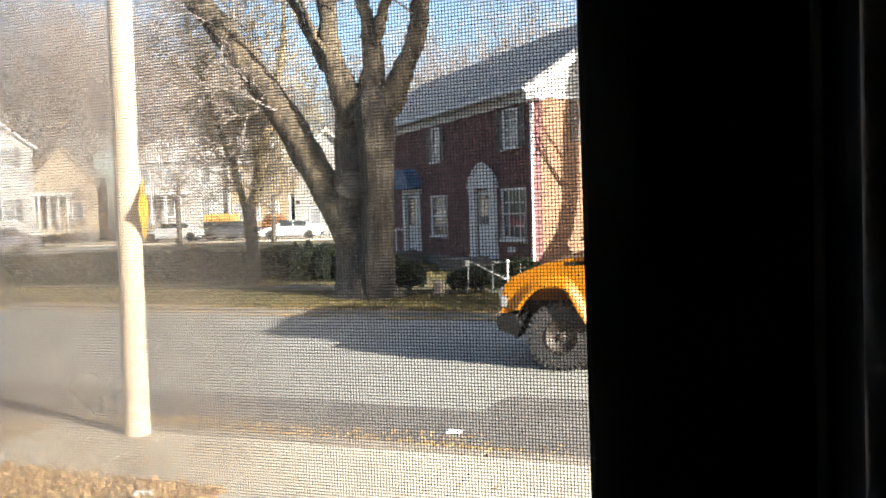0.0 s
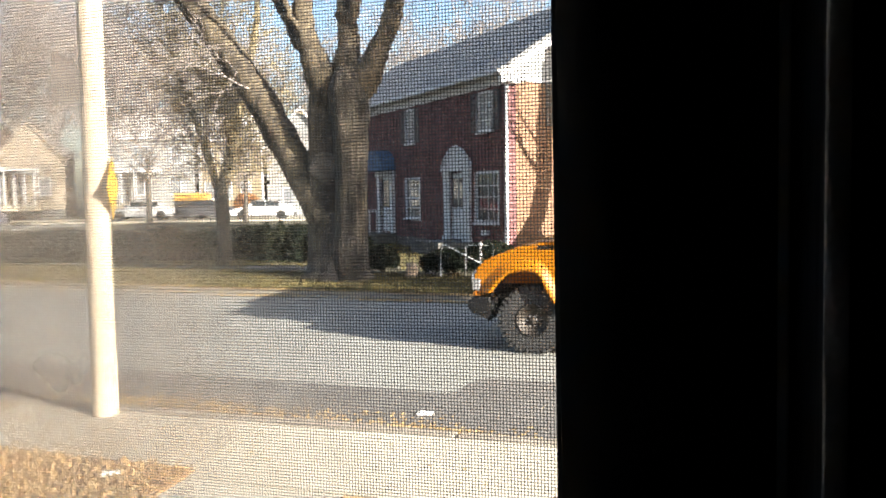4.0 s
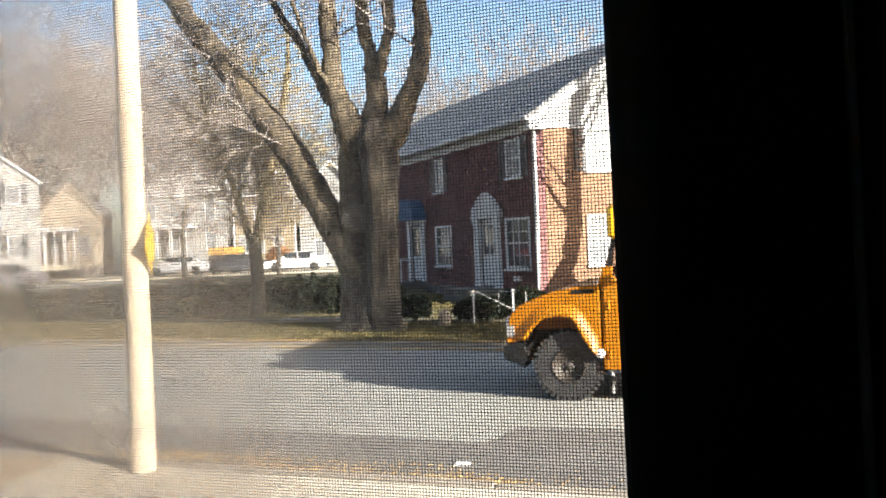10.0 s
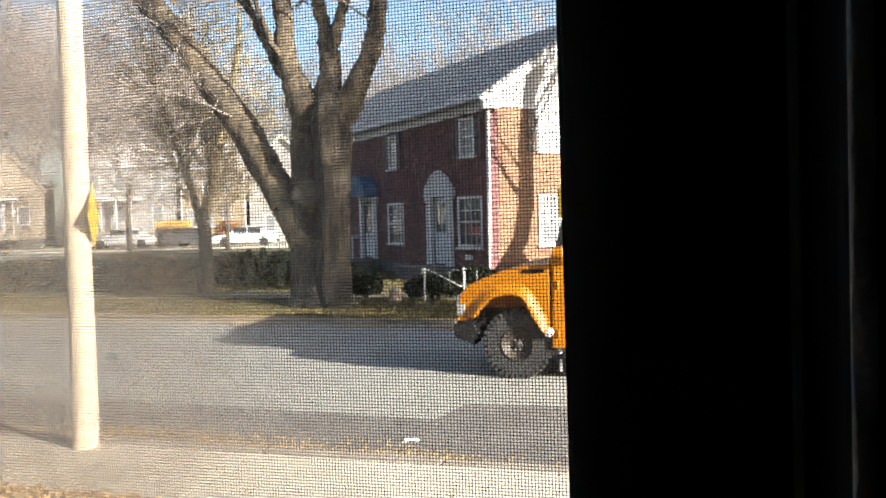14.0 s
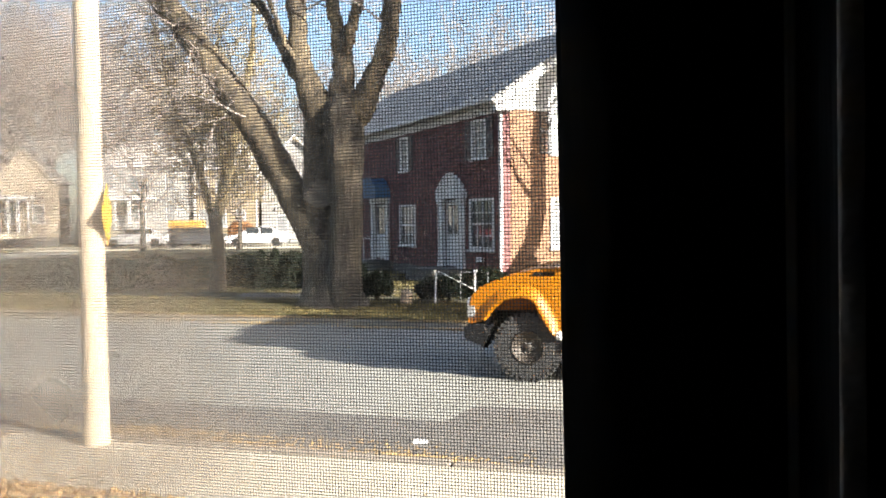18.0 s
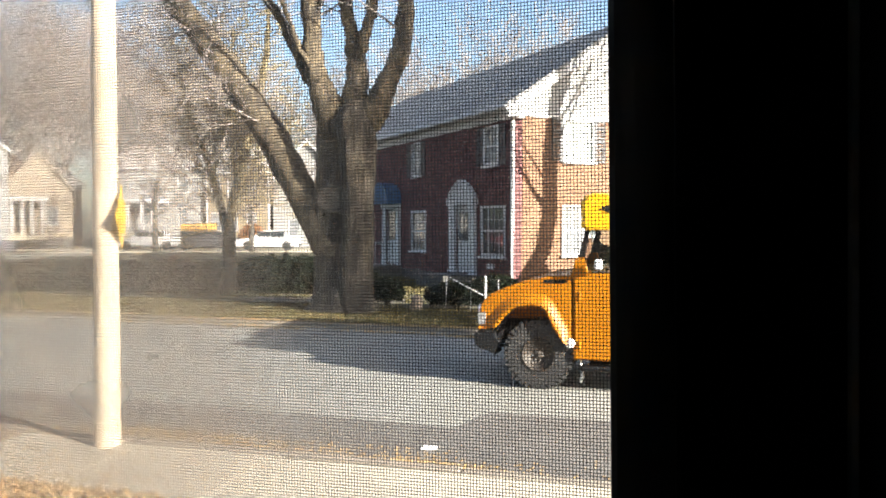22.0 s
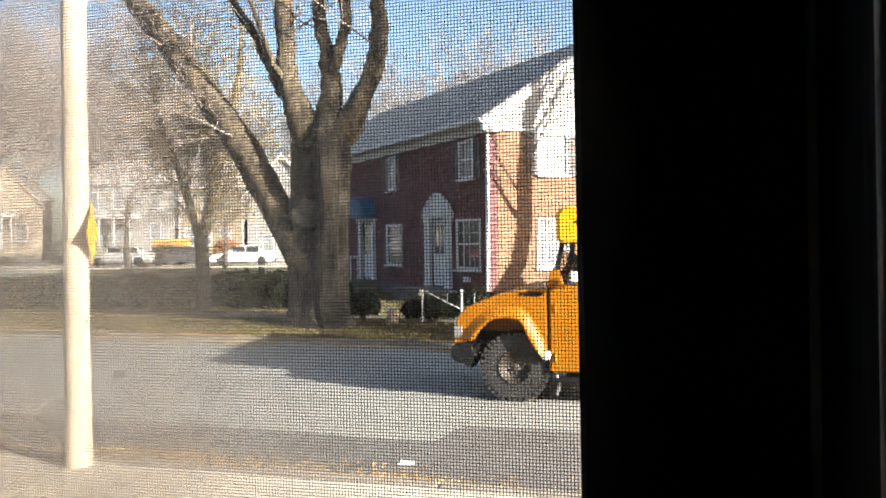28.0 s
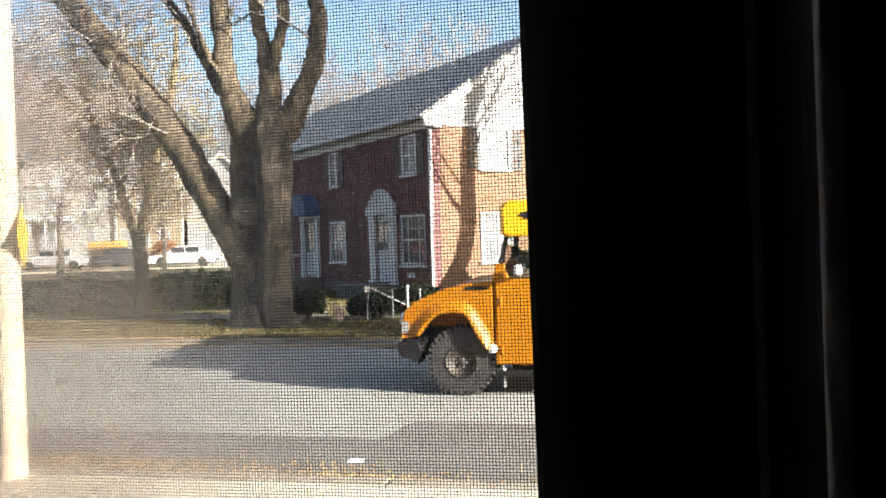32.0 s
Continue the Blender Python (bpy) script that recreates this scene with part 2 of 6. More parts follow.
M = {
    "asphalt": shade("asphalt", (0.184, 0.182, 0.161), (0.257, 0.255, 0.228), 0.9, 0.8, 90, 0.3),
    "asphalt_patch": shade("asphalt_patch", (0.098, 0.092, 0.083), (0.147, 0.139, 0.126), 0.9, 1.5, 110, 0.4),
    "concrete": shade("concrete", (0.365, 0.325, 0.25), (0.475, 0.43, 0.338), 0.9, 1.6, 80, 0.25, vary=0.12),
    "kerb": shade("kerb", (0.17, 0.148, 0.118), (0.27, 0.236, 0.19), 0.9, 3, 90, 0.3, vary=0.15),
    # lawn kept dark; part of the far lawn's shade is in this colour
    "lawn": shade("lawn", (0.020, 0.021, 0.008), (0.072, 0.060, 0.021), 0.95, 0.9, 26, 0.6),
    "brown_lawn": shade("brown_lawn", (0.33, 0.175, 0.072), (0.51, 0.31, 0.14), 0.95, 3.0, 55, 0.7),
    "dry_verge": shade("dry_verge", (0.27, 0.195, 0.115), (0.42, 0.32, 0.20), 0.95, 2.2, 50, 0.6),
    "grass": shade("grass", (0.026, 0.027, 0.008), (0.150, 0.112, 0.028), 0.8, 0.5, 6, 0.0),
    "dry_grass": shade("dry_grass", (0.30, 0.175, 0.07), (0.48, 0.31, 0.14), 0.8, 1.5, 9, 0.0),
    "leaf_litter": shade("leaf_litter", (0.24, 0.15, 0.065), (0.50, 0.35, 0.15), 0.8, 2.0, 12, 0.0),
    "soil": shade("soil", (0.06, 0.04, 0.025), (0.12, 0.085, 0.055), 0.95, 2, 40, 0.6),
    "bark_dark": shade("bark_dark", (0.022, 0.019, 0.016), (0.075, 0.062, 0.046), 0.95, 3.0, 14, 0.9, stretch=(1, 1, 0.35)),
    "bark_tan": shade("bark_tan", (0.070, 0.056, 0.034), (0.24, 0.195, 0.115), 0.95, 2.4, 12, 0.8, stretch=(1, 1, 0.35), contrast=(0.38, 0.62)),
    "twig_tan": shade("twig_tan", (0.17, 0.135, 0.075), (0.30, 0.245, 0.145), 0.9, 1.0, 8, 0.0),
    "bark_grey": shade("bark_grey", (0.038, 0.033, 0.028), (0.115, 0.095, 0.075), 0.95, 1.5, 12, 0.5, stretch=(1, 1, 0.4)),
    "twig": shade("twig", (0.165, 0.142, 0.130), (0.32, 0.28, 0.25), 0.9, 1.0, 8, 0.0),
    "bark_old": shade("bark_old", (0.025, 0.020, 0.016), (0.150, 0.118, 0.074), 0.95, 3.4, 15, 1.0, stretch=(1, 1, 0.3), contrast=(0.40, 0.64)),
    # trunk bark darker than the limbs; the trunk's shade is put into it
    "bark_trunk": shade("bark_trunk", (0.020, 0.017, 0.0145), (0.094, 0.076, 0.054), 0.95, 3.0, 15, 1.0, stretch=(1, 1, 0.3), contrast=(0.40, 0.66)),
    "conifer": shade("conifer", (0.012, 0.022, 0.010), (0.035, 0.055, 0.024), 0.7, 1, 9, 0.0),
    "scar": shade("scar", (0.045, 0.039, 0.033), (0.105, 0.091, 0.076), 0.9, 5, 30, 0.4),
    "pole_wood": shade("pole_wood", (0.52, 0.40, 0.27), (0.74, 0.63, 0.48), 0.85, 3.0, 40, 0.5, stretch=(1, 1, 0.08)),
    "sign_yellow": shade("sign_yellow", (0.72, 0.42, 0.01), (0.85, 0.53, 0.02), 0.45, 3, 40, 0.02),
    "galvanised": shade("galvanised", (0.30, 0.30, 0.30), (0.45, 0.45, 0.45), 0.5, 9, 60, 0.1, metal=0.8),
    "white_paint": shade("white_paint", (0.43, 0.43, 0.43), (0.55, 0.55, 0.55), 0.6, 1.2, 40, 0.08),
    "white_siding": shade("white_siding", (0.245, 0.245, 0.238), (0.33, 0.328, 0.32), 0.65, 0.8, 30, 0.1),
    "tan_siding": shade("tan_siding", (0.19, 0.150, 0.095), (0.26, 0.21, 0.135), 0.7, 0.8, 30, 0.1),
    "cream_siding": shade("cream_siding", (0.23, 0.185, 0.135), (0.31, 0.255, 0.19), 0.7, 0.8, 30, 0.1),
    "brown_siding": shade("brown_siding", (0.20, 0.13, 0.09), (0.30, 0.20, 0.14), 0.8, 0.8, 30, 0.15),
    "shutter": shade("shutter", (0.018, 0.02, 0.025), (0.04, 0.042, 0.05), 0.5, 4, 40, 0.05),
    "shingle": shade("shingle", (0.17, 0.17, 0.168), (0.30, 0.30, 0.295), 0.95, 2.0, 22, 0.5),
    # far roofs kept paler; the haze over them is put into the colour
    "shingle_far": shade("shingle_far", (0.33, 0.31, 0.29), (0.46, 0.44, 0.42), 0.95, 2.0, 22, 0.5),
    # house brick in two tones: front's shade and gable's sun put into the colour
    "brick_shade_tone": brick_mat("brick_shade_tone", True, (0.066, 0.022, 0.022), (0.118, 0.042, 0.039)),
    "brick_sun_tone": brick_mat("brick_sun_tone", False, (0.138, 0.069, 0.038), (0.192, 0.101, 0.058)),
    "glass_dark": pane_mat("glass_dark"),
    "glass_pale": pane_mat("glass_pale", (0.20, 0.21, 0.22)),
    "glass_blind": pane_mat("glass_blind", (0.34, 0.38, 0.36)),
    "awning_blue": shade("awning_blue", (0.03, 0.075, 0.15), (0.055, 0.12, 0.21), 0.7, 5, 60, 0.1),
    "truck_paint": shade("truck_paint", (0.29, 0.098, 0.0008), (0.37, 0.131, 0.001), 0.45, 2, 90, 0.015, spec=0.3),
    "cap_paint": shade("cap_paint", (0.72, 0.37, 0.008), (0.80, 0.43, 0.01), 0.35, 2, 90, 0.02),
    "black_trim": shade("black_trim", (0.003, 0.003, 0.0035), (0.009, 0.009, 0.010), 0.75, 6, 70, 0.2, spec=0.2),
    "rubber": shade("rubber", (0.014, 0.014, 0.015), (0.04, 0.039, 0.037), 0.85, 7, 60, 0.3),
    "rim": shade("rim", (0.020, 0.016, 0.013), (0.06, 0.048, 0.038), 0.6, 8, 60, 0.1, metal=0.3),
    "grey_lens": shade("grey_lens", (0.18, 0.18, 0.18), (0.28, 0.28, 0.28), 0.2, 5, 50, 0.0),
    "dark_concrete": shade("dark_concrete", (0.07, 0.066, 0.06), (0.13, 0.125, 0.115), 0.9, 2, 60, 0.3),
    "chrome": shade("chrome", (0.7, 0.7, 0.7), (0.85, 0.85, 0.85), 0.12, 5, 50, 0.0, metal=1.0),
    "lamp_glass": shade("lamp_glass", (0.62, 0.62, 0.60), (0.80, 0.80, 0.78), 0.15, 5, 50, 0.0),
    "amber": shade("amber", (0.55, 0.16, 0.01), (0.7, 0.25, 0.02), 0.2, 5, 50, 0.0),
    "rust_leaf": shade("rust_leaf", (0.17, 0.075, 0.03), (0.33, 0.16, 0.06), 0.8, 2, 20, 0.0),
    # evergreen leaf colour darkened further, with the shrubs' shade put into it
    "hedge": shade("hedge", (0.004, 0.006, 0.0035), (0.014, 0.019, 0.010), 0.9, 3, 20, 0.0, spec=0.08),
    "pale_stone": shade("pale_stone", (0.24, 0.175, 0.125), (0.40, 0.31, 0.235), 0.9, 5, 40, 0.5),
    "car_white": shade("car_white", (0.58, 0.59, 0.60), (0.70, 0.70, 0.70), 0.3, 2, 60, 0.0),
    "car_red": shade("car_red", (0.20, 0.018, 0.02), (0.30, 0.03, 0.03), 0.3, 2, 60, 0.0),
    "car_dark": shade("car_dark", (0.025, 0.028, 0.035), (0.06, 0.06, 0.07), 0.3, 2, 60, 0.0),
    "car_silver": shade("car_silver", (0.06, 0.06, 0.075), (0.10, 0.10, 0.12), 0.3, 2, 60, 0.0, metal=0.3),
    "orange_panel": shade("orange_panel", (0.52, 0.27, 0.04), (0.66, 0.38, 0.08), 0.6, 3, 30, 0.0),
    "dark_wood": shade("dark_wood", (0.0065, 0.0065, 0.0075), (0.012, 0.012, 0.0135), 0.8, 5, 60, 0.1, stretch=(1, 1, 0.1), spec=0.15),
    "worn_bead": shade("worn_bead", (0.12, 0.115, 0.107), (0.195, 0.187, 0.175), 0.6, 8, 70, 0.2),
    "worn_edge_glint": shade("worn_edge_glint", (0.42, 0.41, 0.39), (0.60, 0.58, 0.56), 0.6, 8, 70, 0.2),
    "dirt": shade("dirt", (0.02, 0.02, 0.018), (0.05, 0.046, 0.04), 0.9, 40, 400, 0.0),
    "room_wall": shade("room_wall", (0.42, 0.41, 0.40), (0.52, 0.51, 0.50), 0.9, 2, 60, 0.1),
    "room_floor": shade("room_floor", (0.03, 0.022, 0.016), (0.06, 0.045, 0.03), 0.6, 2, 40, 0.1),
    "outer_wall": shade("outer_wall", (0.30, 0.28, 0.25), (0.42, 0.40, 0.36), 0.85, 2, 40, 0.2),
    "wire": shade("wire", (0.020, 0.020, 0.021), (0.05, 0.05, 0.05), 0.7, 30, 400, 0.0),
    "paper": shade("paper", (0.75, 0.75, 0.73), (0.85, 0.85, 0.84), 0.8, 20, 200, 0.1),
    "dusty_glass": dusty_glass("dusty_glass", 0.15, 0.31, -0.085, -0.225, 0.7),
    "hazy_glass": dusty_glass("hazy_glass", 0.09, 0.20, -0.085, -0.205),
    "cab_glass": clear_glass("cab_glass"),
}
STREET = pose(0, 0, 0, 0, 0, -18)
HOUSE = pose(2.45, 20.6, 0, 0, 0, 25)

# ---- ground and street (local: u along the street, v across it) ----
def strip(name, material, u0, u1, v0, v1, z0, z1, label, category, m=STREET, c=0.0):
    o = Build().box(u0, u1, v0, v1, z0, z1, c).ob(name, material)
    o.matrix_basis = m
    return tagged(o, label, category, kind="structure")


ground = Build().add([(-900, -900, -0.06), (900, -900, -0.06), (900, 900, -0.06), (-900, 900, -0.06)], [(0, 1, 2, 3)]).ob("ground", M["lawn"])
tagged(ground, "winter ground with worn yellowish grass reaching the horizon", "ground", kind="structure")
strip("road", M["asphalt"], -90, 90, 5.66, 13.2, -0.3, 0.0, "sunlit pale grey asphalt street", "road")
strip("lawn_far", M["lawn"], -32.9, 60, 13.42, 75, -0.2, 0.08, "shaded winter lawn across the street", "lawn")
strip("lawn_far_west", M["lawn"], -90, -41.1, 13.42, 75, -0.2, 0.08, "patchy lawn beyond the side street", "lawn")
strip("side_street", M["asphalt"], -41.0, -33.0, 13.2, 75, -0.3, 0.0, "pale asphalt side street between lawns", "road")
strip("back_street", M["concrete"], -40, 40, 51.0, 58.5, -0.1, 0.11, "bright sunlit parking street behind the lawn", "road", pose(0, 0, 0, 0, 0, -4))
# the walk's shade is put into this dark concrete colour
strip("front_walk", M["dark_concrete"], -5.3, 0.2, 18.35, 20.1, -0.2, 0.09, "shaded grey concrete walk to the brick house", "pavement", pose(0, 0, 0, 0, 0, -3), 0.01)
strip("lawn_near", M["brown_lawn"], -30, -3.02, 0.36, 4.42, -0.3, 0.068, "brown leaf-strewn lawn beside the walk", "lawn")
strip("lawn_near_east", M["brown_lawn"], -1.88, 30, 0.36, 4.305, -0.3, 0.05, "brown lawn in front of the building", "lawn")
strip("garden_walk", M["concrete"], -3.01, -1.89, 0.36, 4.30, -0.3, 0.055, "pale concrete garden walk", "pavement")
strip("verge_near", M["dry_verge"], -30, -5.505, 4.425, 5.52, -0.3, 0.062, "trampled dry tan verge where the pavement ends", "verge")


def asphalt_patch():
    b = Build()
    pl = [(-60, 5.70), (60, 5.70), (60, 7.66), (-1.1, 7.67), (-1.76, 7.65), (-1.84, 7.46), (-1.88, 7.15), (-1.96, 6.98), (-4, 7.05), (-60, 7.06)]
    n = len(pl)
    b.add([(x, y, 0.004) for x, y in pl] + [(x, y, -0.05) for x, y in pl], [tuple(range(n)), tuple(range(n, 2 * n))] + [(i, (i + 1) % n, n + (i + 1) % n, n + i) for i in range(n)])
    o = b.ob("road_patch", M["asphalt_patch"])
    o.matrix_basis = STREET
    tagged(o, "darker newer asphalt strip along the kerb", "road", kind="structure")


asphalt_patch()


def slabs():
    p = thing("pavement", "pale concrete pavement of square slabs", "pavement", STREET, kind="structure")
    Build().box(-5.48, 30, 4.31, 5.52, -0.3, 0.03).ob("bed", M["soil"], p)
    me = None
    for i in range(-5, 8):
        u = i * 1.22 + 0.6
        if me is None:
            o = Build().box(0, 1.217, 0, 1.2, -0.05, 0.06, 0.004).ob("slab", M["concrete"], p)
            me = o.data
        else:
            o = new("slab", me)
            o.parent = p
        o.matrix_basis = pose(u, 4.31, random.uniform(-0.004, 0.004), 0, random.uniform(-0.2, 0.2), 0)
    Build().box(10.37, 30, 4.31, 5.51, -0.05, 0.06).ob("slab_run", M["concrete"], p)
    for name, v0, z in (("kerb_near", 5.53, 0.065), ("kerb_far", 13.2, 0.07)):
        k = thing(name, "row of worn grey kerbstones along the street", "kerb", STREET, kind="structure")
        Build().box(-60, 60, v0 + 0.02, v0 + 0.15, -0.3, z - 0.03).ob("bed", M["soil"], k)
        me2 = None
        for i in range(-28 if v0 > 10 else -16, 14):
            if v0 > 10 and -42.4 < i * 1.5 < -33.1:
                continue
            if me2 is None:
                o = Build().box(0, 1.485, 0, 0.16, -0.2, z, 0.014).ob("kerbstone", M["kerb"], k)
                me2 = o.data
            else:
                o = new("kerbstone", me2)
                o.parent = k
            o.matrix_basis = pose(i * 1.5, v0 + random.uniform(-0.006, 0.006), random.uniform(-0.006, 0.004))


slabs()


# ---- the dark room with its window ----
def wall_cells(b, a0, a1, z0, z1, n0, n1, holes):
    """A wall along a from n0 to n1 thick, with square holes (a0, a1, z0, z1) through it."""
    xs = sorted({a0, a1, *[h[0] for h in holes], *[h[1] for h in holes]})
    for x0, x1 in zip(xs, xs[1:]):
        cuts = sorted([(h[2], h[3]) for h in holes if h[0] <= x0 and h[1] >= x1])
        z = z0
        for c0, c1 in cuts:
            if c0 > z:
                b.box(x0, x1, n0, n1, z, c0)
            z = c1
        if z < z1:
            b.box(x0, x1, n0, n1, z, z1)
    return b


WIN = (-0.82, 0.018, 1.45, 2.45)


def room():
    def s(ob, label, cat):
        ob.matrix_basis = STREET
        return tagged(ob, label, cat, kind="structure")
    s(wall_cells(Build(), -2.4, 2.0, 0.55, 3.1, 0.200, 0.270, [(WIN[0], WIN[1] + 0.031, WIN[2], WIN[3])]).ob("wall_north", M["room_wall"]), "plain interior wall round the window", "wall")
    s(wall_cells(Build(), -8, 13, 0.0, 3.47, 0.273, 0.36, [WIN]).box(7.62, 13, 0.273, 0.36, 3.475, 3.83).ob("wall_north_outside", M["outer_wall"]), "painted outside wall of the building", "wall")
    s(Build().box(-2.4, 2.0, -3.2, -3.05, 0.55, 3.1).ob("wall_south", M["room_wall"]), "plain unlit interior wall", "wall")
    s(Build().box(-2.55, -2.4, -3.2, 0.27, 0.55, 3.1).ob("wall_west", M["room_wall"]), "plain unlit interior wall", "wall")
    s(Build().box(2.0, 2.15, -3.2, 0.27, 0.55, 3.1).ob("wall_east", M["room_wall"]), "plain unlit interior wall", "wall")
    s(Build().box(-2.4, 2.0, -3.05, 0.2, 0.40, 0.55).ob("floor", M["room_floor"]), "dark boarded room floor", "floor")
    s(Build().box(-2.4, 2.0, -3.05, 0.2, 3.1, 3.2).ob("ceiling", M["room_wall"]), "unlit plain room ceiling", "ceiling")
    s(Build().box(-8, 7.6, -6, 0.45, 3.49, 3.60, 0.01).ob("roof", M["shingle"]), "flat lower roof with projecting eave", "roof")
    s(Build().box(7.6, 13, -6, 0.45, 3.85, 3.96, 0.01).box(7.6, 7.78, 0.33, 0.45, 3.962, 4.02, 0.01).ob("roof_high", M["shingle"]), "flat higher roof with a raised corner", "roof")
    s(Build().box(-8, -7.8, -6, 0.27, 0, 3.47).box(12.8, 13, -6, 0.27, 0, 3.83).box(-8, 13, -6.2, -6, 0, 3.47).box(7.62, 7.8, -6, 0.27, 3.605, 3.84).box(7.81, 12.79, -6.2, -6, 3.475, 3.84).ob("wall_back", M["outer_wall"]), "outside walls of the building", "wall")

    w = thing("window_1", "dark-framed window with an insect screen", "window", STREET @ pose(0, 0, EYE, 0, -0.95, 0) @ pose(0, 0, -EYE), kind="structure")
    u0, u1, z0, z1 = WIN
    b = Build()
    b.box(u1 - 0.053, u1 - 0.030, 0.260, 0.280, z0, z1, 0.002)
    b.box(u0 + 0.03, u0 + 0.055, 0.260, 0.280, z0, z1, 0.002)
    b.box(u0 + 0.055, u1 - 0.053, 0.262, 0.278, z0, z0 + 0.022).box(u0 + 0.055, u1 - 0.053, 0.262, 0.278, z1 - 0.022, z1)
    b.ob("screen_frame", M["dark_wood"], w)
    b = Build()
    b.box(u1 - 0.032, u1 + 0.0135, 0.2268, 0.2585, z0, z1)
    b.ob("stop", M["dark_wood"], w)
    # worn edge whose highlight is put into its pale colour
    Build().box(u1 + 0.0130, u1 + 0.0146, 0.2212, 0.2266, z0, z1).ob("stop_edge", M["worn_edge_glint"], w, "worn edge of the dark stop, highlight in its colour")
    b = Build()
    b.box(u1 - 0.029, u1 + 0.002, 0.281, 0.35, z0, z1)
    b.box(u0 - 0.002, u0 + 0.029, 0.21, 0.35, z0, z1)
    b.box(u0, u1, 0.281, 0.36, z1 - 0.02, z1 + 0.01).box(u0, u1, 0.21, 0.2585, z1 - 0.02, z1)
    b.ob("window_frame", M["dark_wood"], w)
    b = Build()
    b.box(u1 + 0.0160, u1 + 0.03, 0.1655, 0.2267, z0 - 0.1, z1 + 0.1)
    b.box(u1 + 0.0150, u1 + 0.12, 0.1512, 0.165, z0 - 0.1, z1 + 0.1)
    b.box(u0 - 0.1, u0 - 0.004, 0.182, 0.199, z0 - 0.1, z1 + 0.1, 0.004)
    b.box(u0 - 0.1, u1 + 0.0145, 0.180, 0.1985, z1 + 0.1, z1 + 0.19, 0.004)
    b.ob("casing", M["dark_wood"], w)
    # the worn arris of the casing, a narrow strip with a wavy edge and two chips
    rows_, vs, fs = 120, [], []
    for i in range(rows_ + 1):
        z = z0 - 0.1 + (z1 - z0 + 0.2) * i / rows_
        wob = 0.0006 * noise.noise(Vector((z * 37, 0.3, 0))) + 0.0004 * noise.noise(Vector((z * 140, 7.1, 0)))
        chip = 0.0016 if abs(z - 1.905) < 0.006 or abs(z - 2.02) < 0.005 else 0.0
        vs += [(u1 + 0.0149, 0.1582, z), (u1 + 0.0118, 0.1576, z), (u1 + 0.0113, 0.1548, z), (u1 + 0.0114, 0.1522 + wob + chip, z), (u1 + 0.0149, 0.1513, z)]
        if i:
            k = 5 * i
            fs += [(k + q, k + q + 1, k + q - 4, k + q - 5) for q in range(4)]
    Build().add(vs, fs).ob("bead", M["worn_bead"], w, "worn pale arris of the casing", smooth=True)
    Build().box(u0 - 0.14, u1 + 0.14, 0.10, 0.259, z0 - 0.03, z0 - 0.001, 0.006).ob("window_sill", M["dark_wood"], w)
    Build().box(u0 + 0.03, u1 - 0.033, 0.2440, 0.2465, z0, z1).ob("pane", M["hazy_glass"], w, "slightly hazy inner pane")
    # second pane, added to hold most of the haze behind the screen
    Build().box(u0 + 0.03, u1 - 0.033, 0.3000, 0.3025, z0, z1).ob("haze_pane", M["dusty_glass"], w, "outer pane added for the pale dust haze")

    # flecks of dirt stuck to the inner pane
    rng = random.Random(63)
    V, F = [], []
    spots = [(rng.uniform(-0.30, -0.12), rng.uniform(1.86, 2.02)) for q in range(9)]
    for q in range(46):
        cu, cz = rng.choice(spots)
        cu, cz, sz = rng.gauss(cu, 0.006), rng.gauss(cz, 0.006), rng.uniform(0.00015, 0.0007)
        k, n = len(V), 7
        V += [(cu + sz * rng.uniform(0.5, 1.3) * math.cos(6.283 * i / n), 0.2437, cz + sz * rng.uniform(0.5, 1.3) * math.sin(6.283 * i / n)) for i in range(n)] + [(cu, 0.2434, cz)]
        F += [(k + i, k + (i + 1) % n, k + n) for i in range(n)]
    tagged(link_mesh("dirt_flecks", V, F, M["dirt"], w, "dark flecks of dirt on the pane", recalc=False), kind="stuff")

    # the screen: two layers of fine round wires
    pitch, r = 0.00123, 0.00018
    b = Build()
    a0, a1, c0, c1 = u0 + 0.05, u1 - 0.05, z0 + 0.02, z1 - 0.02
    ring = [(math.cos(q * math.pi / 3), math.sin(q * math.pi / 3)) for q in range(6)]
    V, F = [], []

    def wire(p, q, ax):
        k = len(V)
        for e in (p, q):
            for c, s_ in ring:
                V.append((e[0] + (r * c if ax else 0), e[1] + r * s_, e[2] + (0 if ax else r * c)))
        F.extend([(k + i, k + (i + 1) % 6, k + 6 + (i + 1) % 6, k + 6 + i) for i in range(6)])
    n = int((a1 - a0) / pitch)
    for i in range(n):
        x = a1 - i * pitch
        if x > -0.50:
            wire((x, 0.2702, c0), (x, 0.2702, c1), True)
    n = int((c1 - c0) / pitch)
    for i in range(n):
        z = c0 + i * pitch
        if 1.62 < z < 2.25:
            wire((a0, 0.2698, z), (a1, 0.2698, z), False)
    tagged(link_mesh("insect_screen", V, F, M["wire"], w, "fine dark woven insect screen", recalc=False), kind="stuff")


room()


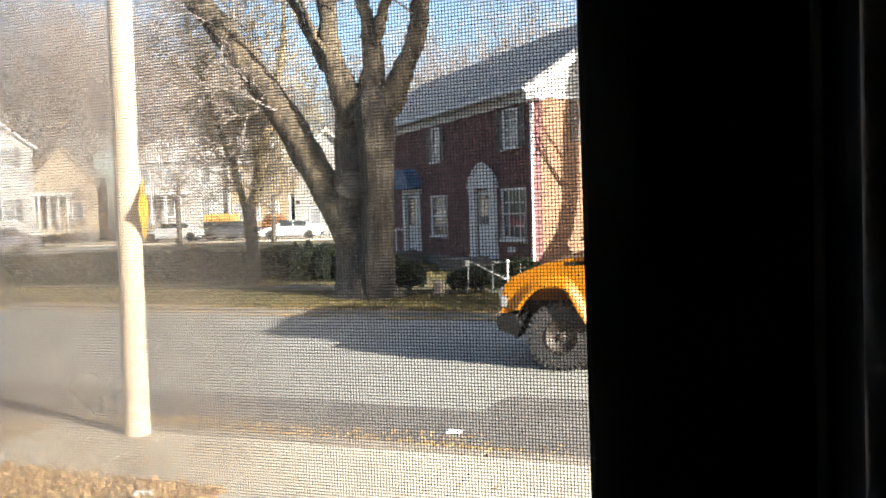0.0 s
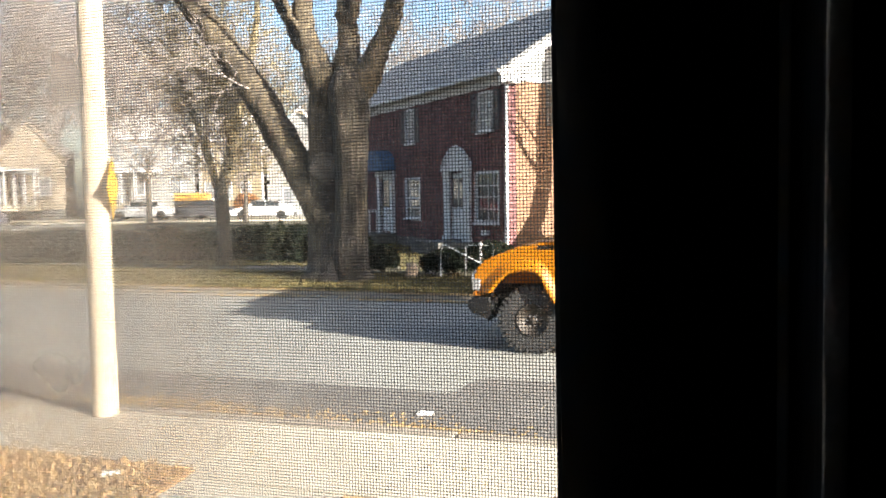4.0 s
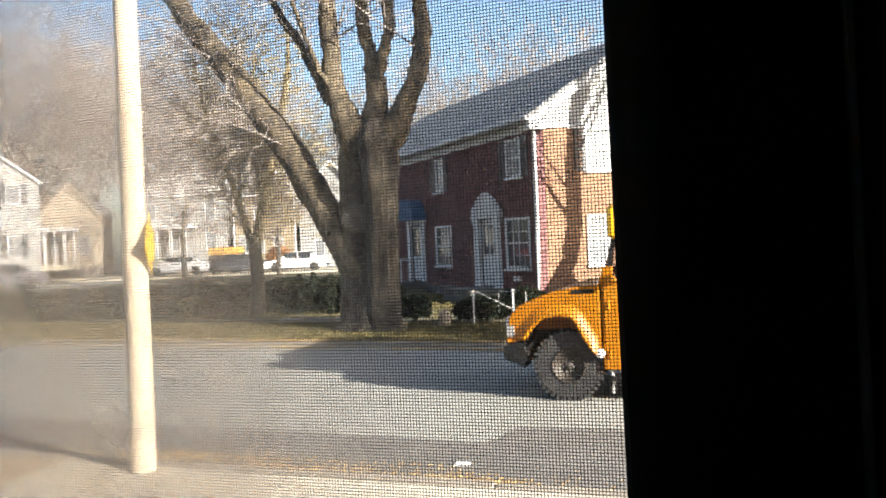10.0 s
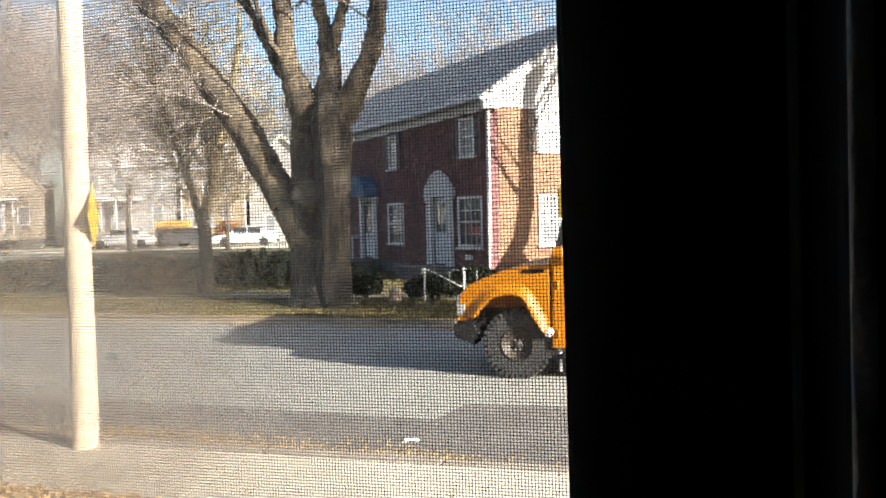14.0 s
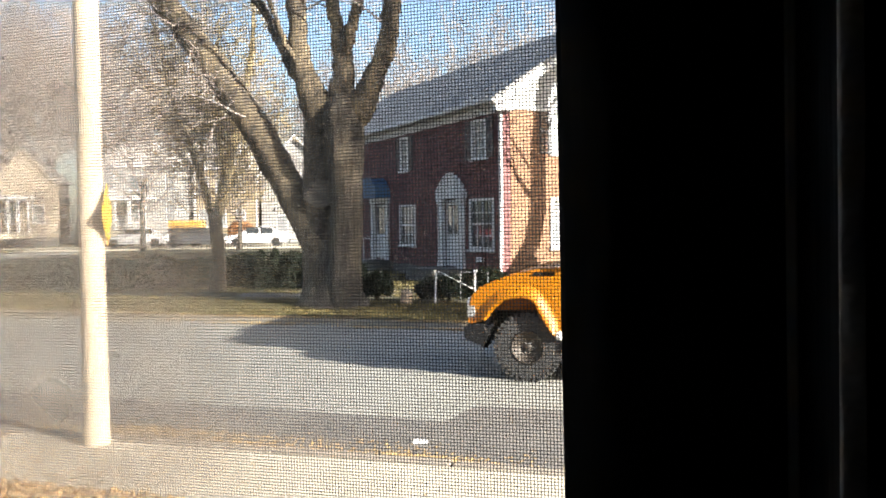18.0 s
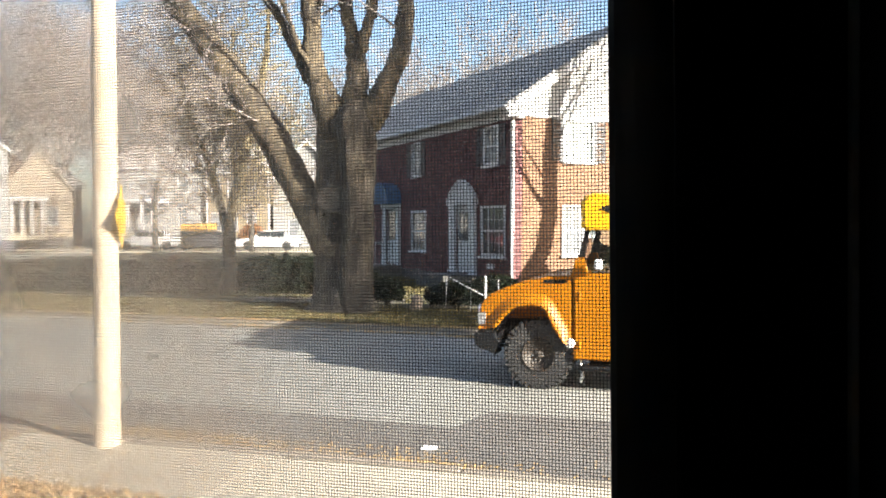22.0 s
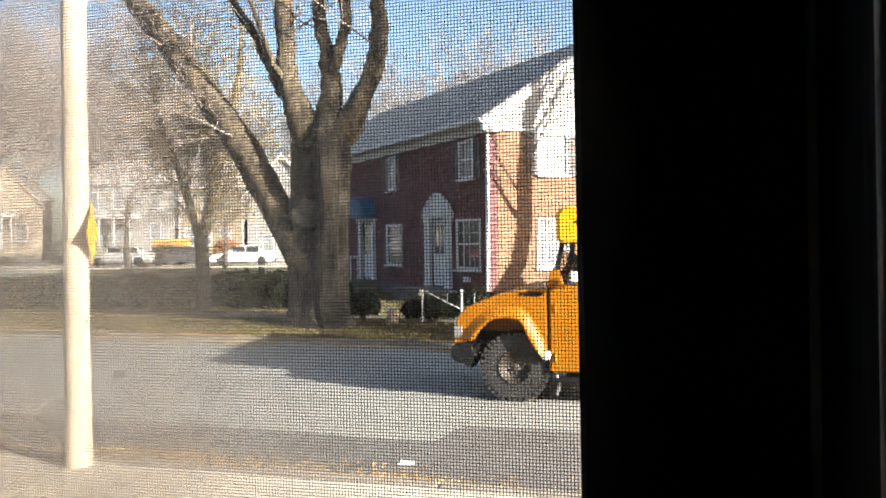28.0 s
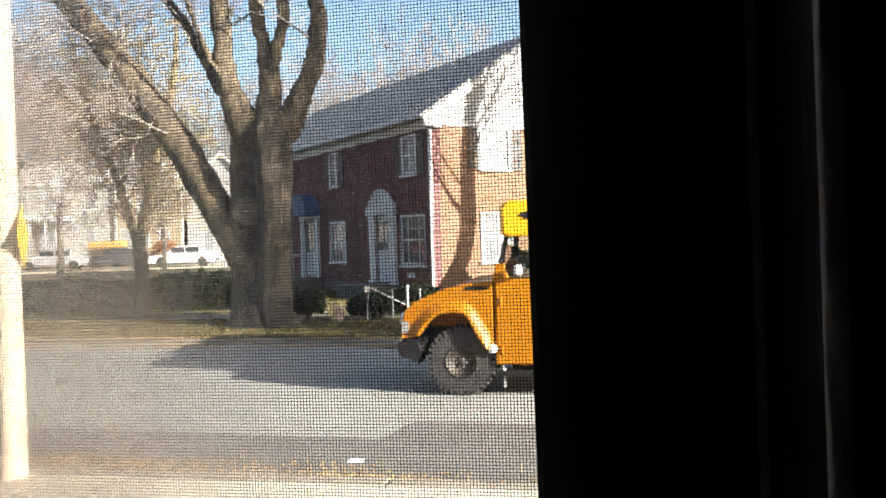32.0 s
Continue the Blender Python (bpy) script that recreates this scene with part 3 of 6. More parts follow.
# ---- the wooden pole with its sign ----
def utility_pole():
    p = thing("utility_pole", "weathered pale wooden utility pole on the pavement", "utility pole", pose(-2.665, 6.54, 0.05))
    b = Build()
    hs = [-0.3, 0.0, 0.6, 1.6, 3.0, 5.0, 7.5, 9.5]
    b.tube([(0.004 * math.sin(h * 2.1), 0, h) for h in hs], [0.112, 0.108, 0.103, 0.100, 0.098, 0.096, 0.092, 0.085], 24)
    b.ob("shaft", M["pole_wood"], p, smooth=True)
    b = Build()
    b.box(-1.1, 1.1, -0.16, -0.06, 8.6, 8.72, 0.01)
    b.ob("crossarm", M["pole_wood"], p)
    for x in (-0.95, 0.0, 0.95):
        Build().lathe([(0.03, 0), (0.045, 0.05), (0.03, 0.1), (0.02, 0.14)], (x, -0.11, 8.72), "z", 10).ob("insulator", M["galvanised"], p)
    # warning sign edge-on to the viewer
    nx, ny = 0.978, 0.211
    T = lambda a, n, z: (0.122 * nx + a * -ny + n * nx, 0.122 * ny + a * nx + n * ny, 1.94 + z)
    s = Build(T)
    d = 0.27
    sh = [(-d, 0.0), (-d + 0.02, -0.02), (-0.02, -d + 0.02), (0.0, -d), (0.02, -d + 0.02), (d - 0.02, -0.02), (d, 0.0), (0.02, d - 0.02), (0.0, d), (-0.02, d - 0.02)]
    s.prism([(a, z) for a, z in sh], 0.0, 0.004)
    sign = s.ob("warning_sign", M["sign_yellow"], p, "yellow diamond warning sign plate")
    for z in (-0.16, 0.16):
        Build(T).lathe([(0.012, 0), (0.012, 0.006), (0.007, 0.012), (0.0, 0.013)], (0, 0.004, z), "y", 8).ob("bolt", M["galvanised"], sign)
    Build(T).box(-0.03, 0.03, -0.016, -0.001, -0.2, 0.2).ob("bracket", M["galvanised"], sign)


utility_pole()


# ---- trees ----
def perp(d, rng):
    a = Vector((rng.uniform(-1, 1), rng.uniform(-1, 1), rng.uniform(-1, 1)))
    return (a - d * a.dot(d)).normalized()


def sprout(b, rng, p, d, length, r, depth, spread=0.75, kids=5, up=0.12, sides=5, droop=0.0, rmin=0.004):
    """One limb with its side branches, down to twigs."""
    n = 4 if depth > 1 else 3
    pts, rads, dirs = [p.copy()], [r], [d.copy()]
    q, e = p.copy(), d.copy()
    for i in range(n):
        e = (e + perp(e, rng) * rng.uniform(0.06, 0.22) + Vector((0, 0, up - droop * (depth <= 1)))).normalized()
        q = q + e * (length / n)
        pts.append(q.copy())
        rads.append(max(rmin, r * (1 - 0.78 * (i + 1) / n)))
        dirs.append(e.copy())
    b.tube(pts, rads, max(3, sides), caps=False)
    if depth <= 0:
        return
    for k in range(kids):
        f = rng.uniform(0.25, 1.0)
        i = min(n - 1, int(f * n))
        base = pts[i].lerp(pts[i + 1], f * n - i)
        nd = (dirs[i] + perp(dirs[i], rng) * spread * rng.uniform(0.7, 1.3)).normalized()
        sprout(b, rng, base, nd, length * rng.uniform(0.48, 0.72), max(rmin, rads[i] * rng.uniform(0.42, 0.6)), depth - 1, spread, kids, up, sides - 1, droop, rmin)


def big_tree():
    t = thing("street_tree", "huge old bare tree with ridged sunlit bark and several stems", "tree")
    dy = 16.2
    rng = random.Random(4)

    def P(x, z, back=0.0):
        s = (dy + back) / 16.9
        return Vector((x * s, dy + back, EYE + (z - EYE) * s))
    # trunk, two fused stems with root flare
    b = Build()

    def fluted(pts, rads, sides, seed, amp):
        r2 = random.Random(seed)
        ph = [r2.uniform(0, 6.28) for _ in range(4)]
        vs, fs = [], []
        rows = []
        for i in range(len(pts) - 1):
            for q in range(7):
                w = q / 7
                rows.append((pts[i].lerp(pts[i + 1], w), rads[i] * (1 - w) + rads[i + 1] * w))
        rows.append((pts[-1], rads[-1]))
        for i, (p, r) in enumerate(rows):
            for q in range(sides):
                w = 2 * math.pi * q / sides
                f = 1 + amp * (math.sin(3 * w + ph[0] + p.z * 0.3) + 0.7 * math.sin(5 * w + ph[1] - p.z * 0.5) + 0.5 * math.sin(9 * w + ph[2] + p.z * 0.4))
                c, s = math.cos(w), math.sin(w)
                ridge = noise.noise(Vector((c * 7 * r / 0.4 + seed, s * 7 * r / 0.4, p.z * 1.3)))
                lump = noise.noise(Vector((c * 2 + seed, s * 2, p.z * 1.1)))
                f += 0.075 * abs(ridge) + 0.08 * lump
                vs.append((p[0] + r * f * c, p[1] + r * f * s, p[2]))
        n = len(rows)
        for i in range(n - 1):
            for q in range(sides):
                j = (q + 1) % sides
                fs.append((i * sides + q, i * sides + j, (i + 1) * sides + j, (i + 1) * sides + q))
        fs.append(tuple(range((n - 1) * sides, n * sides)))
        b.add(vs, fs)
    root = [(-1.72, -0.12, 0.92), (-1.68, 0.06, 0.77), (-1.66, 0.24, 0.65), (-1.65, 0.55, 0.54), (-1.65, 1.0, 0.44), (-1.65, 1.5, 0.30)]
    near = [(-1.48, -0.1, 0.427), (-1.48, 0.4, 0.388), (-1.44, 0.9, 0.349), (-1.41, 1.5, 0.335), (-1.40, 2.1, 0.335), (-1.39, 2.7, 0.339), (-1.40, 3.3, 0.364), (-1.40, 3.8, 0.407), (-1.44, 4.15, 0.388), (-1.46, 4.45, 0.291), (-1.47, 4.65, 0.155)]
    rear = [(-1.96, -0.1, 0.50), (-1.94, 0.4, 0.44), (-1.93, 1.0, 0.41), (-1.92, 1.7, 0.40), (-1.91, 2.3, 0.41), (-1.88, 2.9, 0.42), (-1.85, 3.5, 0.44), (-1.83, 4.0, 0.42), (-1.84, 4.35, 0.34), (-1.88, 4.6, 0.2)]
    fluted([P(x, z, 0.30) for x, z, r in root], [r for x, z, r in root], 130, 5, 0.05)
    fluted([P(x, z, 0.0) for x, z, r in near], [r for x, z, r in near], 110, 8, 0.035)
    fluted([P(x, z, 0.50) for x, z, r in rear], [r for x, z, r in rear], 110, 3, 0.035)
    b.ob("trunk", M["bark_trunk"], t, "dark deeply ridged old trunk of two fused stems", smooth=True)
    # healed branch scar where the leaning limb leaves the trunk
    sc = Build()
    sc.lathe([(0.0, -0.015), (0.09, -0.018), (0.15, -0.012), (0.19, -0.030), (0.225, -0.01), (0.24, 0.08)], (0, 0, 0), "y", 22)
    c0 = P(-1.95, 2.50, 0.06)
    sc.V = [(c0.x + x * (1.45 + 0.6 * noise.noise(Vector((x * 6, z * 6, 1)))), c0.y + y, c0.z + z * 1.35 + 0.06 * noise.noise(Vector((x * 9, z * 9, 4)))) for x, y, z in sc.V]
    sc.ob("branch_scar", M["scar"], t, "pale healed branch scar", smooth=True)
    limbs = [
        ([(-1.80, 1.15), (-2.02, 1.45), (-2.63, 2.63), (-3.22, 3.75), (-4.05, 5.07), (-4.75, 6.0), (-5.47, 6.95), (-6.1, 7.9), (-6.8, 9.6)], [0.30, 0.36, 0.35, 0.34, 0.34, 0.31, 0.26, 0.21, 0.14], (0.35, 0.4, 0.8, 1.1, 1.3, 1.5, 1.7, 1.8, 2.0)),
        ([(-2.20, 4.75), (-2.55, 5.25), (-2.70, 5.59), (-2.86, 5.96), (-3.10, 6.45), (-3.45, 6.95), (-3.8, 7.6), (-4.5, 9.2)], [0.15, 0.125, 0.11, 0.10, 0.09, 0.085, 0.075, 0.05], (0.4, 0.5, 0.6, 0.8, 0.9, 1.1, 1.3, 1.6)),
        ([(-2.36, 5.2), (-2.58, 5.65), (-2.74, 6.02), (-2.90, 6.45), (-3.07, 6.87), (-3.3, 7.6)], [0.075, 0.062, 0.055, 0.05, 0.045, 0.03], (0.4, 0.2, 0.1, 0.0, -0.1, -0.2)),
        ([(-1.84, 3.8), (-1.98, 4.42), (-2.14, 4.74), (-2.28, 5.08), (-2.38, 5.65), (-2.40, 6.27), (-2.43, 6.88), (-2.5, 8.6), (-2.8, 11)], [0.30, 0.36, 0.30, 0.25, 0.22, 0.20, 0.19, 0.16, 0.1], (0.3, 0.35, 0.4, 0.42, 0.45, 0.4, 0.35, 0.3, 0.2)),
        ([(-1.45, 4.1), (-1.42, 4.5), (-1.42, 4.85), (-1.42, 5.29), (-1.44, 5.62), (-1.53, 5.95), (-1.60, 6.36), (-1.65, 6.9), (-1.7, 9.0), (-1.4, 11.5)], [0.30, 0.33, 0.27, 0.215, 0.20, 0.155, 0.145, 0.15, 0.12, 0.08], (0.15, 0.2, 0.25, 0.3, 0.3, 0.35, 0.4, 0.4, 0.4, 0.4)),
        ([(-1.43, 5.35), (-1.34, 5.72), (-1.20, 6.15), (-1.11, 6.64), (-1.06, 7.37), (-0.8, 9.3), (-0.5, 11)], [0.19, 0.16, 0.13, 0.125, 0.12, 0.10, 0.07], (0.3, 0.2, 0.1, 0.0, -0.1, -0.3, -0.4)),
        ([(-1.38, 3.80), (-1.12, 4.28), (-0.92, 4.67), (-0.75, 5.04), (-0.50, 5.53), (-0.37, 6.03), (-0.34, 6.64), (-0.40, 7.37), (-0.5, 9), (0.1, 11)], [0.26, 0.31, 0.26, 0.215, 0.21, 0.205, 0.18, 0.16, 0.13, 0.08], (0.12, 0.08, 0.0, 0.0, 0.0, 0.05, 0.1, 0.1, 0.1, 0.1)),
    ]
    for path, rads, back in limbs:
        pts = [P(x, z, back[i]) for i, (x, z) in enumerate(path)]
        fine, fr = [], []
        for i in range(len(pts) - 1):
            for q in range(4):
                w = q / 4
                wob = Vector((rng.uniform(-1, 1), rng.uniform(-1, 1), 0)) * 0.025
                fine.append(pts[i].lerp(pts[i + 1], w) + wob)
                fr.append((rads[i] * (1 - w) + rads[i + 1] * w) * rng.uniform(0.95, 1.06))
        lb = Build().tube(fine, fr, 22)
        lb.V = [tuple(Vector(v) + Vector((noise.noise(Vector(v) * 3.1), noise.noise(Vector(v) * 3.1 + Vector((9, 0, 0))), 0)) * 0.05 + Vector((noise.noise(Vector((v[0] * 9, v[1] * 9, v[2] * 3))), 0, 0)) * 0.02) for v in lb.V]
        lb.ob("limb", M["bark_old"], t, smooth=True)
    b = Build()
    lean = limbs[0]
    for q in range(15):
        i = rng.randrange(3, 6)
        a = P(*lean[0][i], lean[2][i]).lerp(P(*lean[0][i + 1], lean[2][i + 1]), rng.random())
        d = Vector((rng.uniform(-1.2, 0.1), rng.uniform(-0.6, 0.6), rng.uniform(-0.5, 0.7))).normalized()
        sprout(b, rng, a, d, rng.uniform(1.0, 2.2), rng.uniform(0.02, 0.04), 3, 0.8, 4, 0.0, 5, 0.08, 0.005)
    for path, rads, back in limbs:
        for q in range(9):
            i = rng.randrange(2, len(path) - 1)
            f = rng.random()
            a = P(*path[i], back[i]).lerp(P(*path[i + 1], back[i + 1]), f)
            if a.z < 5.8:
                continue
            d = (Vector((rng.uniform(-1, 1), rng.uniform(-1, 1), rng.uniform(0.3, 1.2)))).normalized()
            sprout(b, rng, a, d, rng.uniform(1.2, 2.6), rads[i] * rng.uniform(0.12, 0.2), 3, 0.8, 3, 0.06, 5, 0.0, 0.005)
    b.ob("twigs", M["twig"], t, recalc=False)


big_tree()


def garden_tree():
    t = thing("garden_tree", "slim bare tree with forked trunk on the lawn", "tree")
    rng = random.Random(11)

    def P(x, z, back=0.0):
        s = (20.3 + back) / 22
        return Vector((x * s, 20.3 + back, EYE + (z - EYE) * s))
    b = Build()
    b.tube([P(-5.50, -0.3), P(-5.47, 0.2), P(-5.44, 0.7), P(-5.46, 1.3), P(-5.50, 2.0), P(-5.52, 2.3)], [0.27, 0.20, 0.18, 0.17, 0.17, 0.13], 14)
    # trunk in dark bark, limbs in tan: shade and sun put into the colours
    b.ob("trunk", M["bark_dark"], t, smooth=True)
    limbs = [([(-5.52, 1.8), (-5.81, 2.87), (-6.12, 3.86), (-6.48, 4.92), (-6.77, 5.95), (-6.95, 6.9), (-7.2, 8)], [0.11, 0.105, 0.095, 0.08, 0.06, 0.04, 0.02]),
             ([(-5.50, 1.8), (-5.36, 2.5), (-5.23, 3.06), (-5.02, 3.85), (-4.82, 4.62), (-4.58, 5.61), (-4.4, 6.73), (-4.3, 8.4)], [0.13, 0.145, 0.15, 0.145, 0.135, 0.11, 0.08, 0.03]),
             ([(-5.20, 3.2), (-5.35, 4.0), (-5.42, 5.0), (-5.40, 6.2), (-5.3, 7.6)], [0.07, 0.06, 0.05, 0.035, 0.02]),
             ([(-5.85, 3.2), (-5.80, 4.2), (-5.95, 5.2), (-5.9, 6.6)], [0.05, 0.04, 0.03, 0.015])]
    for path, rads in limbs:
        pts = [P(x + rng.uniform(-0.03, 0.03), z, 0.1 * i) for i, (x, z) in enumerate(path)]
        Build().tube(pts, rads, 9).ob("limb", M["bark_tan"], t, smooth=True)
    b = Build()
    for path, rads in limbs:
        for q in range(44):
            i = rng.randrange(0, len(path) - 1)
            a = P(*path[i], 0.1 * i).lerp(P(*path[i + 1], 0.1 * i + 0.1), rng.random())
            d = Vector((rng.uniform(-1, 1), rng.uniform(-1, 1), rng.uniform(-0.2, 1.0))).normalized()
            sprout(b, rng, a, d, rng.uniform(0.7, 1.6), 0.016, 3, 0.7, 3, 0.05, 4, 0.0, 0.007)
    b.ob("twigs", M["twig_tan"], t, recalc=False)


garden_tree()


def corner_tree():
    """Stands beside the gable; its bent trunk throws the shadow on that wall."""
    t = thing("corner_tree", "bare tree with a bent trunk beside the brick gable", "tree")
    rng = random.Random(21)
    d = 5.0
    g = Vector((math.cos(radians(25)), math.sin(radians(25)), 0))
    rise = d * math.tan(radians(SUN_UP))

    def P(a, z):
        return Vector((2.45, 20.6, 0)) + g * a + Vector((SUN_TO.x * d, SUN_TO.y * d, z + rise))
    b = Build()
    pts = [P(-0.15, -rise), P(-0.1, -0.6), P(0.15, 0.1), P(0.55, 0.6), P(1.0, 1.25), P(1.2, 2.2), P(1.22, 3.84), P(1.34, 5.42)]
    b.tube(pts, [0.30, 0.27, 0.25, 0.25, 0.25, 0.24, 0.23, 0.19], 14)
    b.ob("trunk", M["bark_grey"], t, smooth=True)
    b = Build()
    for a, c, r in ((P(1.34, 5.3), P(1.75, 7.2), 0.1), (P(1.3, 5.0), P(0.9, 6.8), 0.08), (P(1.22, 3.0), P(0.4, 4.2), 0.04), (P(1.25, 4.0), P(2.3, 5.4), 0.06), (P(1.3, 4.8), P(1.9, 6.6), 0.08), (P(1.32, 5.2), P(1.3, 7.0), 0.09), (P(1.3, 4.6), P(2.9, 6.4), 0.06), (P(1.2, 2.3), P(0.25, 3.3), 0.08), (P(1.3, 4.9), P(1.15, 6.6), 0.12), (P(1.33, 5.2), P(2.2, 6.9), 0.11)):
        sprout(b, rng, a, (c - a).normalized(), (c - a).length * 1.6, r, 3, 0.7, 4, 0.03, 6, 0.0, 0.008)
    b.ob("crown", M["bark_grey"], t, recalc=False)


corner_tree()


def wood_tree(seed, height, label):
    rng = random.Random(seed)
    t = thing("bare_tree", label, "tree", group="bare trees behind the houses")
    b = Build()
    h0 = height * 0.28
    b.tube([(0, 0, -0.3), (0.05, 0, h0 * 0.5), (0.0, 0.08, h0), (0.15, 0.1, height * 0.5)], [0.42, 0.34, 0.30, 0.2], 9)
    b.ob("trunk", M["bark_grey"], t, smooth=True)
    b = Build()
    for k in range(9):
        z = h0 + (height * 0.5 - h0) * k / 8
        w = k * 2.4 + rng.uniform(-0.4, 0.4)
        d = Vector((math.cos(w) * 0.8, math.sin(w) * 0.8, rng.uniform(0.5, 1.1))).normalized()
        sprout(b, rng, Vector((0.05, 0.05, z)), d, height * rng.uniform(0.34, 0.52), 0.15, 4, 0.75, 4, 0.07, 5, 0.0, 0.015)
    b.ob("crown", M["twig"], t, recalc=False)
    return t


def woods():
    protos = [wood_tree(31, 17, "tall bare brown tree with a dense twiggy crown"), wood_tree(37, 14, "bare rounded tree with fine brown twigs"), wood_tree(43, 19, "high bare tree with rising grey limbs")]
    spots = [(-44, 72, 1.1, 0), (-36, 66, 1.0, 40), (-30, 78, 1.15, 80), (-25, 70, 1.0, 120), (-20, 76, 1.2, 200), (-14, 76, 0.8, 260), (-5, 72, 0.9, 20), (1, 84, 1.0, 70),
             (7, 78, 1.0, 140), (-40, 88, 1.3, 170), (-28, 92, 1.3, 230), (-50, 62, 1.0, 320), (12, 90, 1.0, 15), (18, 86, 1.1, 95), (-34, 64, 0.95, 33), (-24, 66, 0.9, 210), (-42, 58, 1.1, 75), (-33, 60, 1.0, 160), (9, 58, 0.9, 35), (15, 63, 1.0, 190), (3, 61, 0.8, 110), (-16.8, 49.0, 0.52, 15), (-11.0, 50.2, 0.46, 250), (-38, 70, 1.2, 50), (-48, 66, 1.2, 290)]
    for i, (x, y, s, a) in enumerate(spots):
        m = pose(x, y, -0.05, 0, 0, a)
        if i < 3:
            protos[i].matrix_basis = m
            protos[i].scale = (s, s, s)
        else:
            c = copy_thing(protos[i % 3], m)
            c.scale = (s, s, s)


woods()


def evergreen():
    """Unseen thin conifer by the building, added to dapple trunk and lawn behind it."""
    rng = random.Random(52)
    t = thing("evergreen_tree", "tall thin unseen conifer added to shade the street tree", "tree", pose(30.85, -7.27, -0.06))
    H = 22.2
    Build().tube([(0, 0, -0.2), (0.03, 0, 8), (0, 0.04, 15), (0, 0, H)], [0.40, 0.3, 0.15, 0.03], 12).ob("trunk", M["bark_dark"], t, smooth=True)
    b, V, F = Build(), [], []
    z = 1.6
    while z < H - 0.3:
        R = 2.9 * (1 - z / H) ** 0.75 + 0.15
        n = 9
        w0 = rng.uniform(0, 6.28)
        for k in range(n):
            w = w0 + 6.283 * k / n + rng.uniform(-0.2, 0.2)
            L = R * rng.uniform(0.75, 1.1)
            d = Vector((math.cos(w), math.sin(w), -0.18))
            b.tube([(0, 0, z), tuple(Vector((0, 0, z)) + d * L * 0.6), tuple(Vector((0, 0, z + 0.06 * L)) + d * L)], [0.05, 0.03, 0.008], 4, caps=False)
            for q in range(int(7 + L * 6.0)):
                f = rng.uniform(0.1, 1.0)
                p = Vector((0, 0, z)) + d * L * f + Vector((rng.uniform(-0.35, 0.35), rng.uniform(-0.35, 0.35), rng.uniform(-0.4, 0.15)))
                a = (d + perp(d, rng) * 0.9).normalized()
                o = perp(a, rng)
                S = rng.uniform(0.2, 0.36)
                i = len(V)
                V += [tuple(p - a * S), tuple(p + o * S * 0.42), tuple(p + a * S), tuple(p - o * S * 0.42)]
                F.append((i, i + 1, i + 2, i + 3))
        z += 0.62
    tagged(b.ob("branches", M["bark_dark"], t, recalc=False), kind="stuff")
    link_mesh("needles", V, F, M["conifer"], t, recalc=False)


evergreen()

# ---- house parts: T maps (along, out, up) into the house ----
def window_unit(parent, T, a0, a1, z0, z1, nx, ny, glass, name="window", shutters=0.0, sill=True, rail=True):
    fw = 0.07
    f = Build(T)
    f.box(a0, a0 + fw, -0.06, 0.035, z0, z1, 0.006).box(a1 - fw, a1, -0.06, 0.035, z0, z1, 0.006)
    f.box(a0 + fw, a1 - fw, -0.06, 0.035, z1 - fw, z1, 0.006).box(a0 + fw, a1 - fw, -0.06, 0.035, z0, z0 + fw, 0.006)
    zm = (z0 + z1) / 2
    if rail:
        f.box(a0 + fw, a1 - fw, -0.05, 0.015, zm - 0.025, zm + 0.025)
    fr = f.ob(name, M["white_paint"], parent)
    ia0, ia1, iz0, iz1 = a0 + fw, a1 - fw, z0 + fw, z1 - fw
    for i in range(nx):
        for j in range(ny):
            p0, p1 = ia0 + (ia1 - ia0) * i / nx, ia0 + (ia1 - ia0) * (i + 1) / nx
            q0, q1 = iz0 + (iz1 - iz0) * j / ny, iz0 + (iz1 - iz0) * (j + 1) / ny
            Build(T).box(p0 + 0.012, p1 - 0.012, -0.045, -0.037, q0 + 0.012, q1 - 0.012).ob("pane", glass, fr)
    g = Build(T)
    for i in range(1, nx):
        x = ia0 + (ia1 - ia0) * i / nx
        g.box(x - 0.013, x + 0.013, -0.05, -0.02, iz0, iz1)
    for j in range(1, ny):
        z = iz0 + (iz1 - iz0) * j / ny
        g.box(ia0, ia1, -0.049, -0.021, z - 0.013, z + 0.013)
    g.box(ia0, ia1, -0.12, -0.06, iz0, iz1)
    g.ob("muntins", M["white_paint"], fr)
    if sill:
        Build(T).box(a0 - 0.05, a1 + 0.05, 0.0, 0.09, z0 - 0.06, z0 - 0.002, 0.008).ob("sill", M["white_paint"], fr)
    if shutters > 0:
        for s0 in (a0 - shutters - 0.01, a1 + 0.01):
            sh = Build(T)
            sh.box(s0, s0 + 0.05, 0.004, 0.035, z0, z1).box(s0 + shutters - 0.05, s0 + shutters, 0.004, 0.035, z0, z1)
            for q in (z0, zm - 0.03, z1 - 0.06):
                sh.box(s0 + 0.05, s0 + shutters - 0.05, 0.004, 0.033, q, q + 0.06)
            n = int((z1 - z0) / 0.07)
            for q in range(n):
                z = z0 + (q + 0.5) * (z1 - z0) / n
                sh.box(s0 + 0.05, s0 + shutters - 0.05, 0.006, 0.024, z - 0.02, z + 0.02)
            sh.ob("shutter", M["shutter"], parent)
    return fr


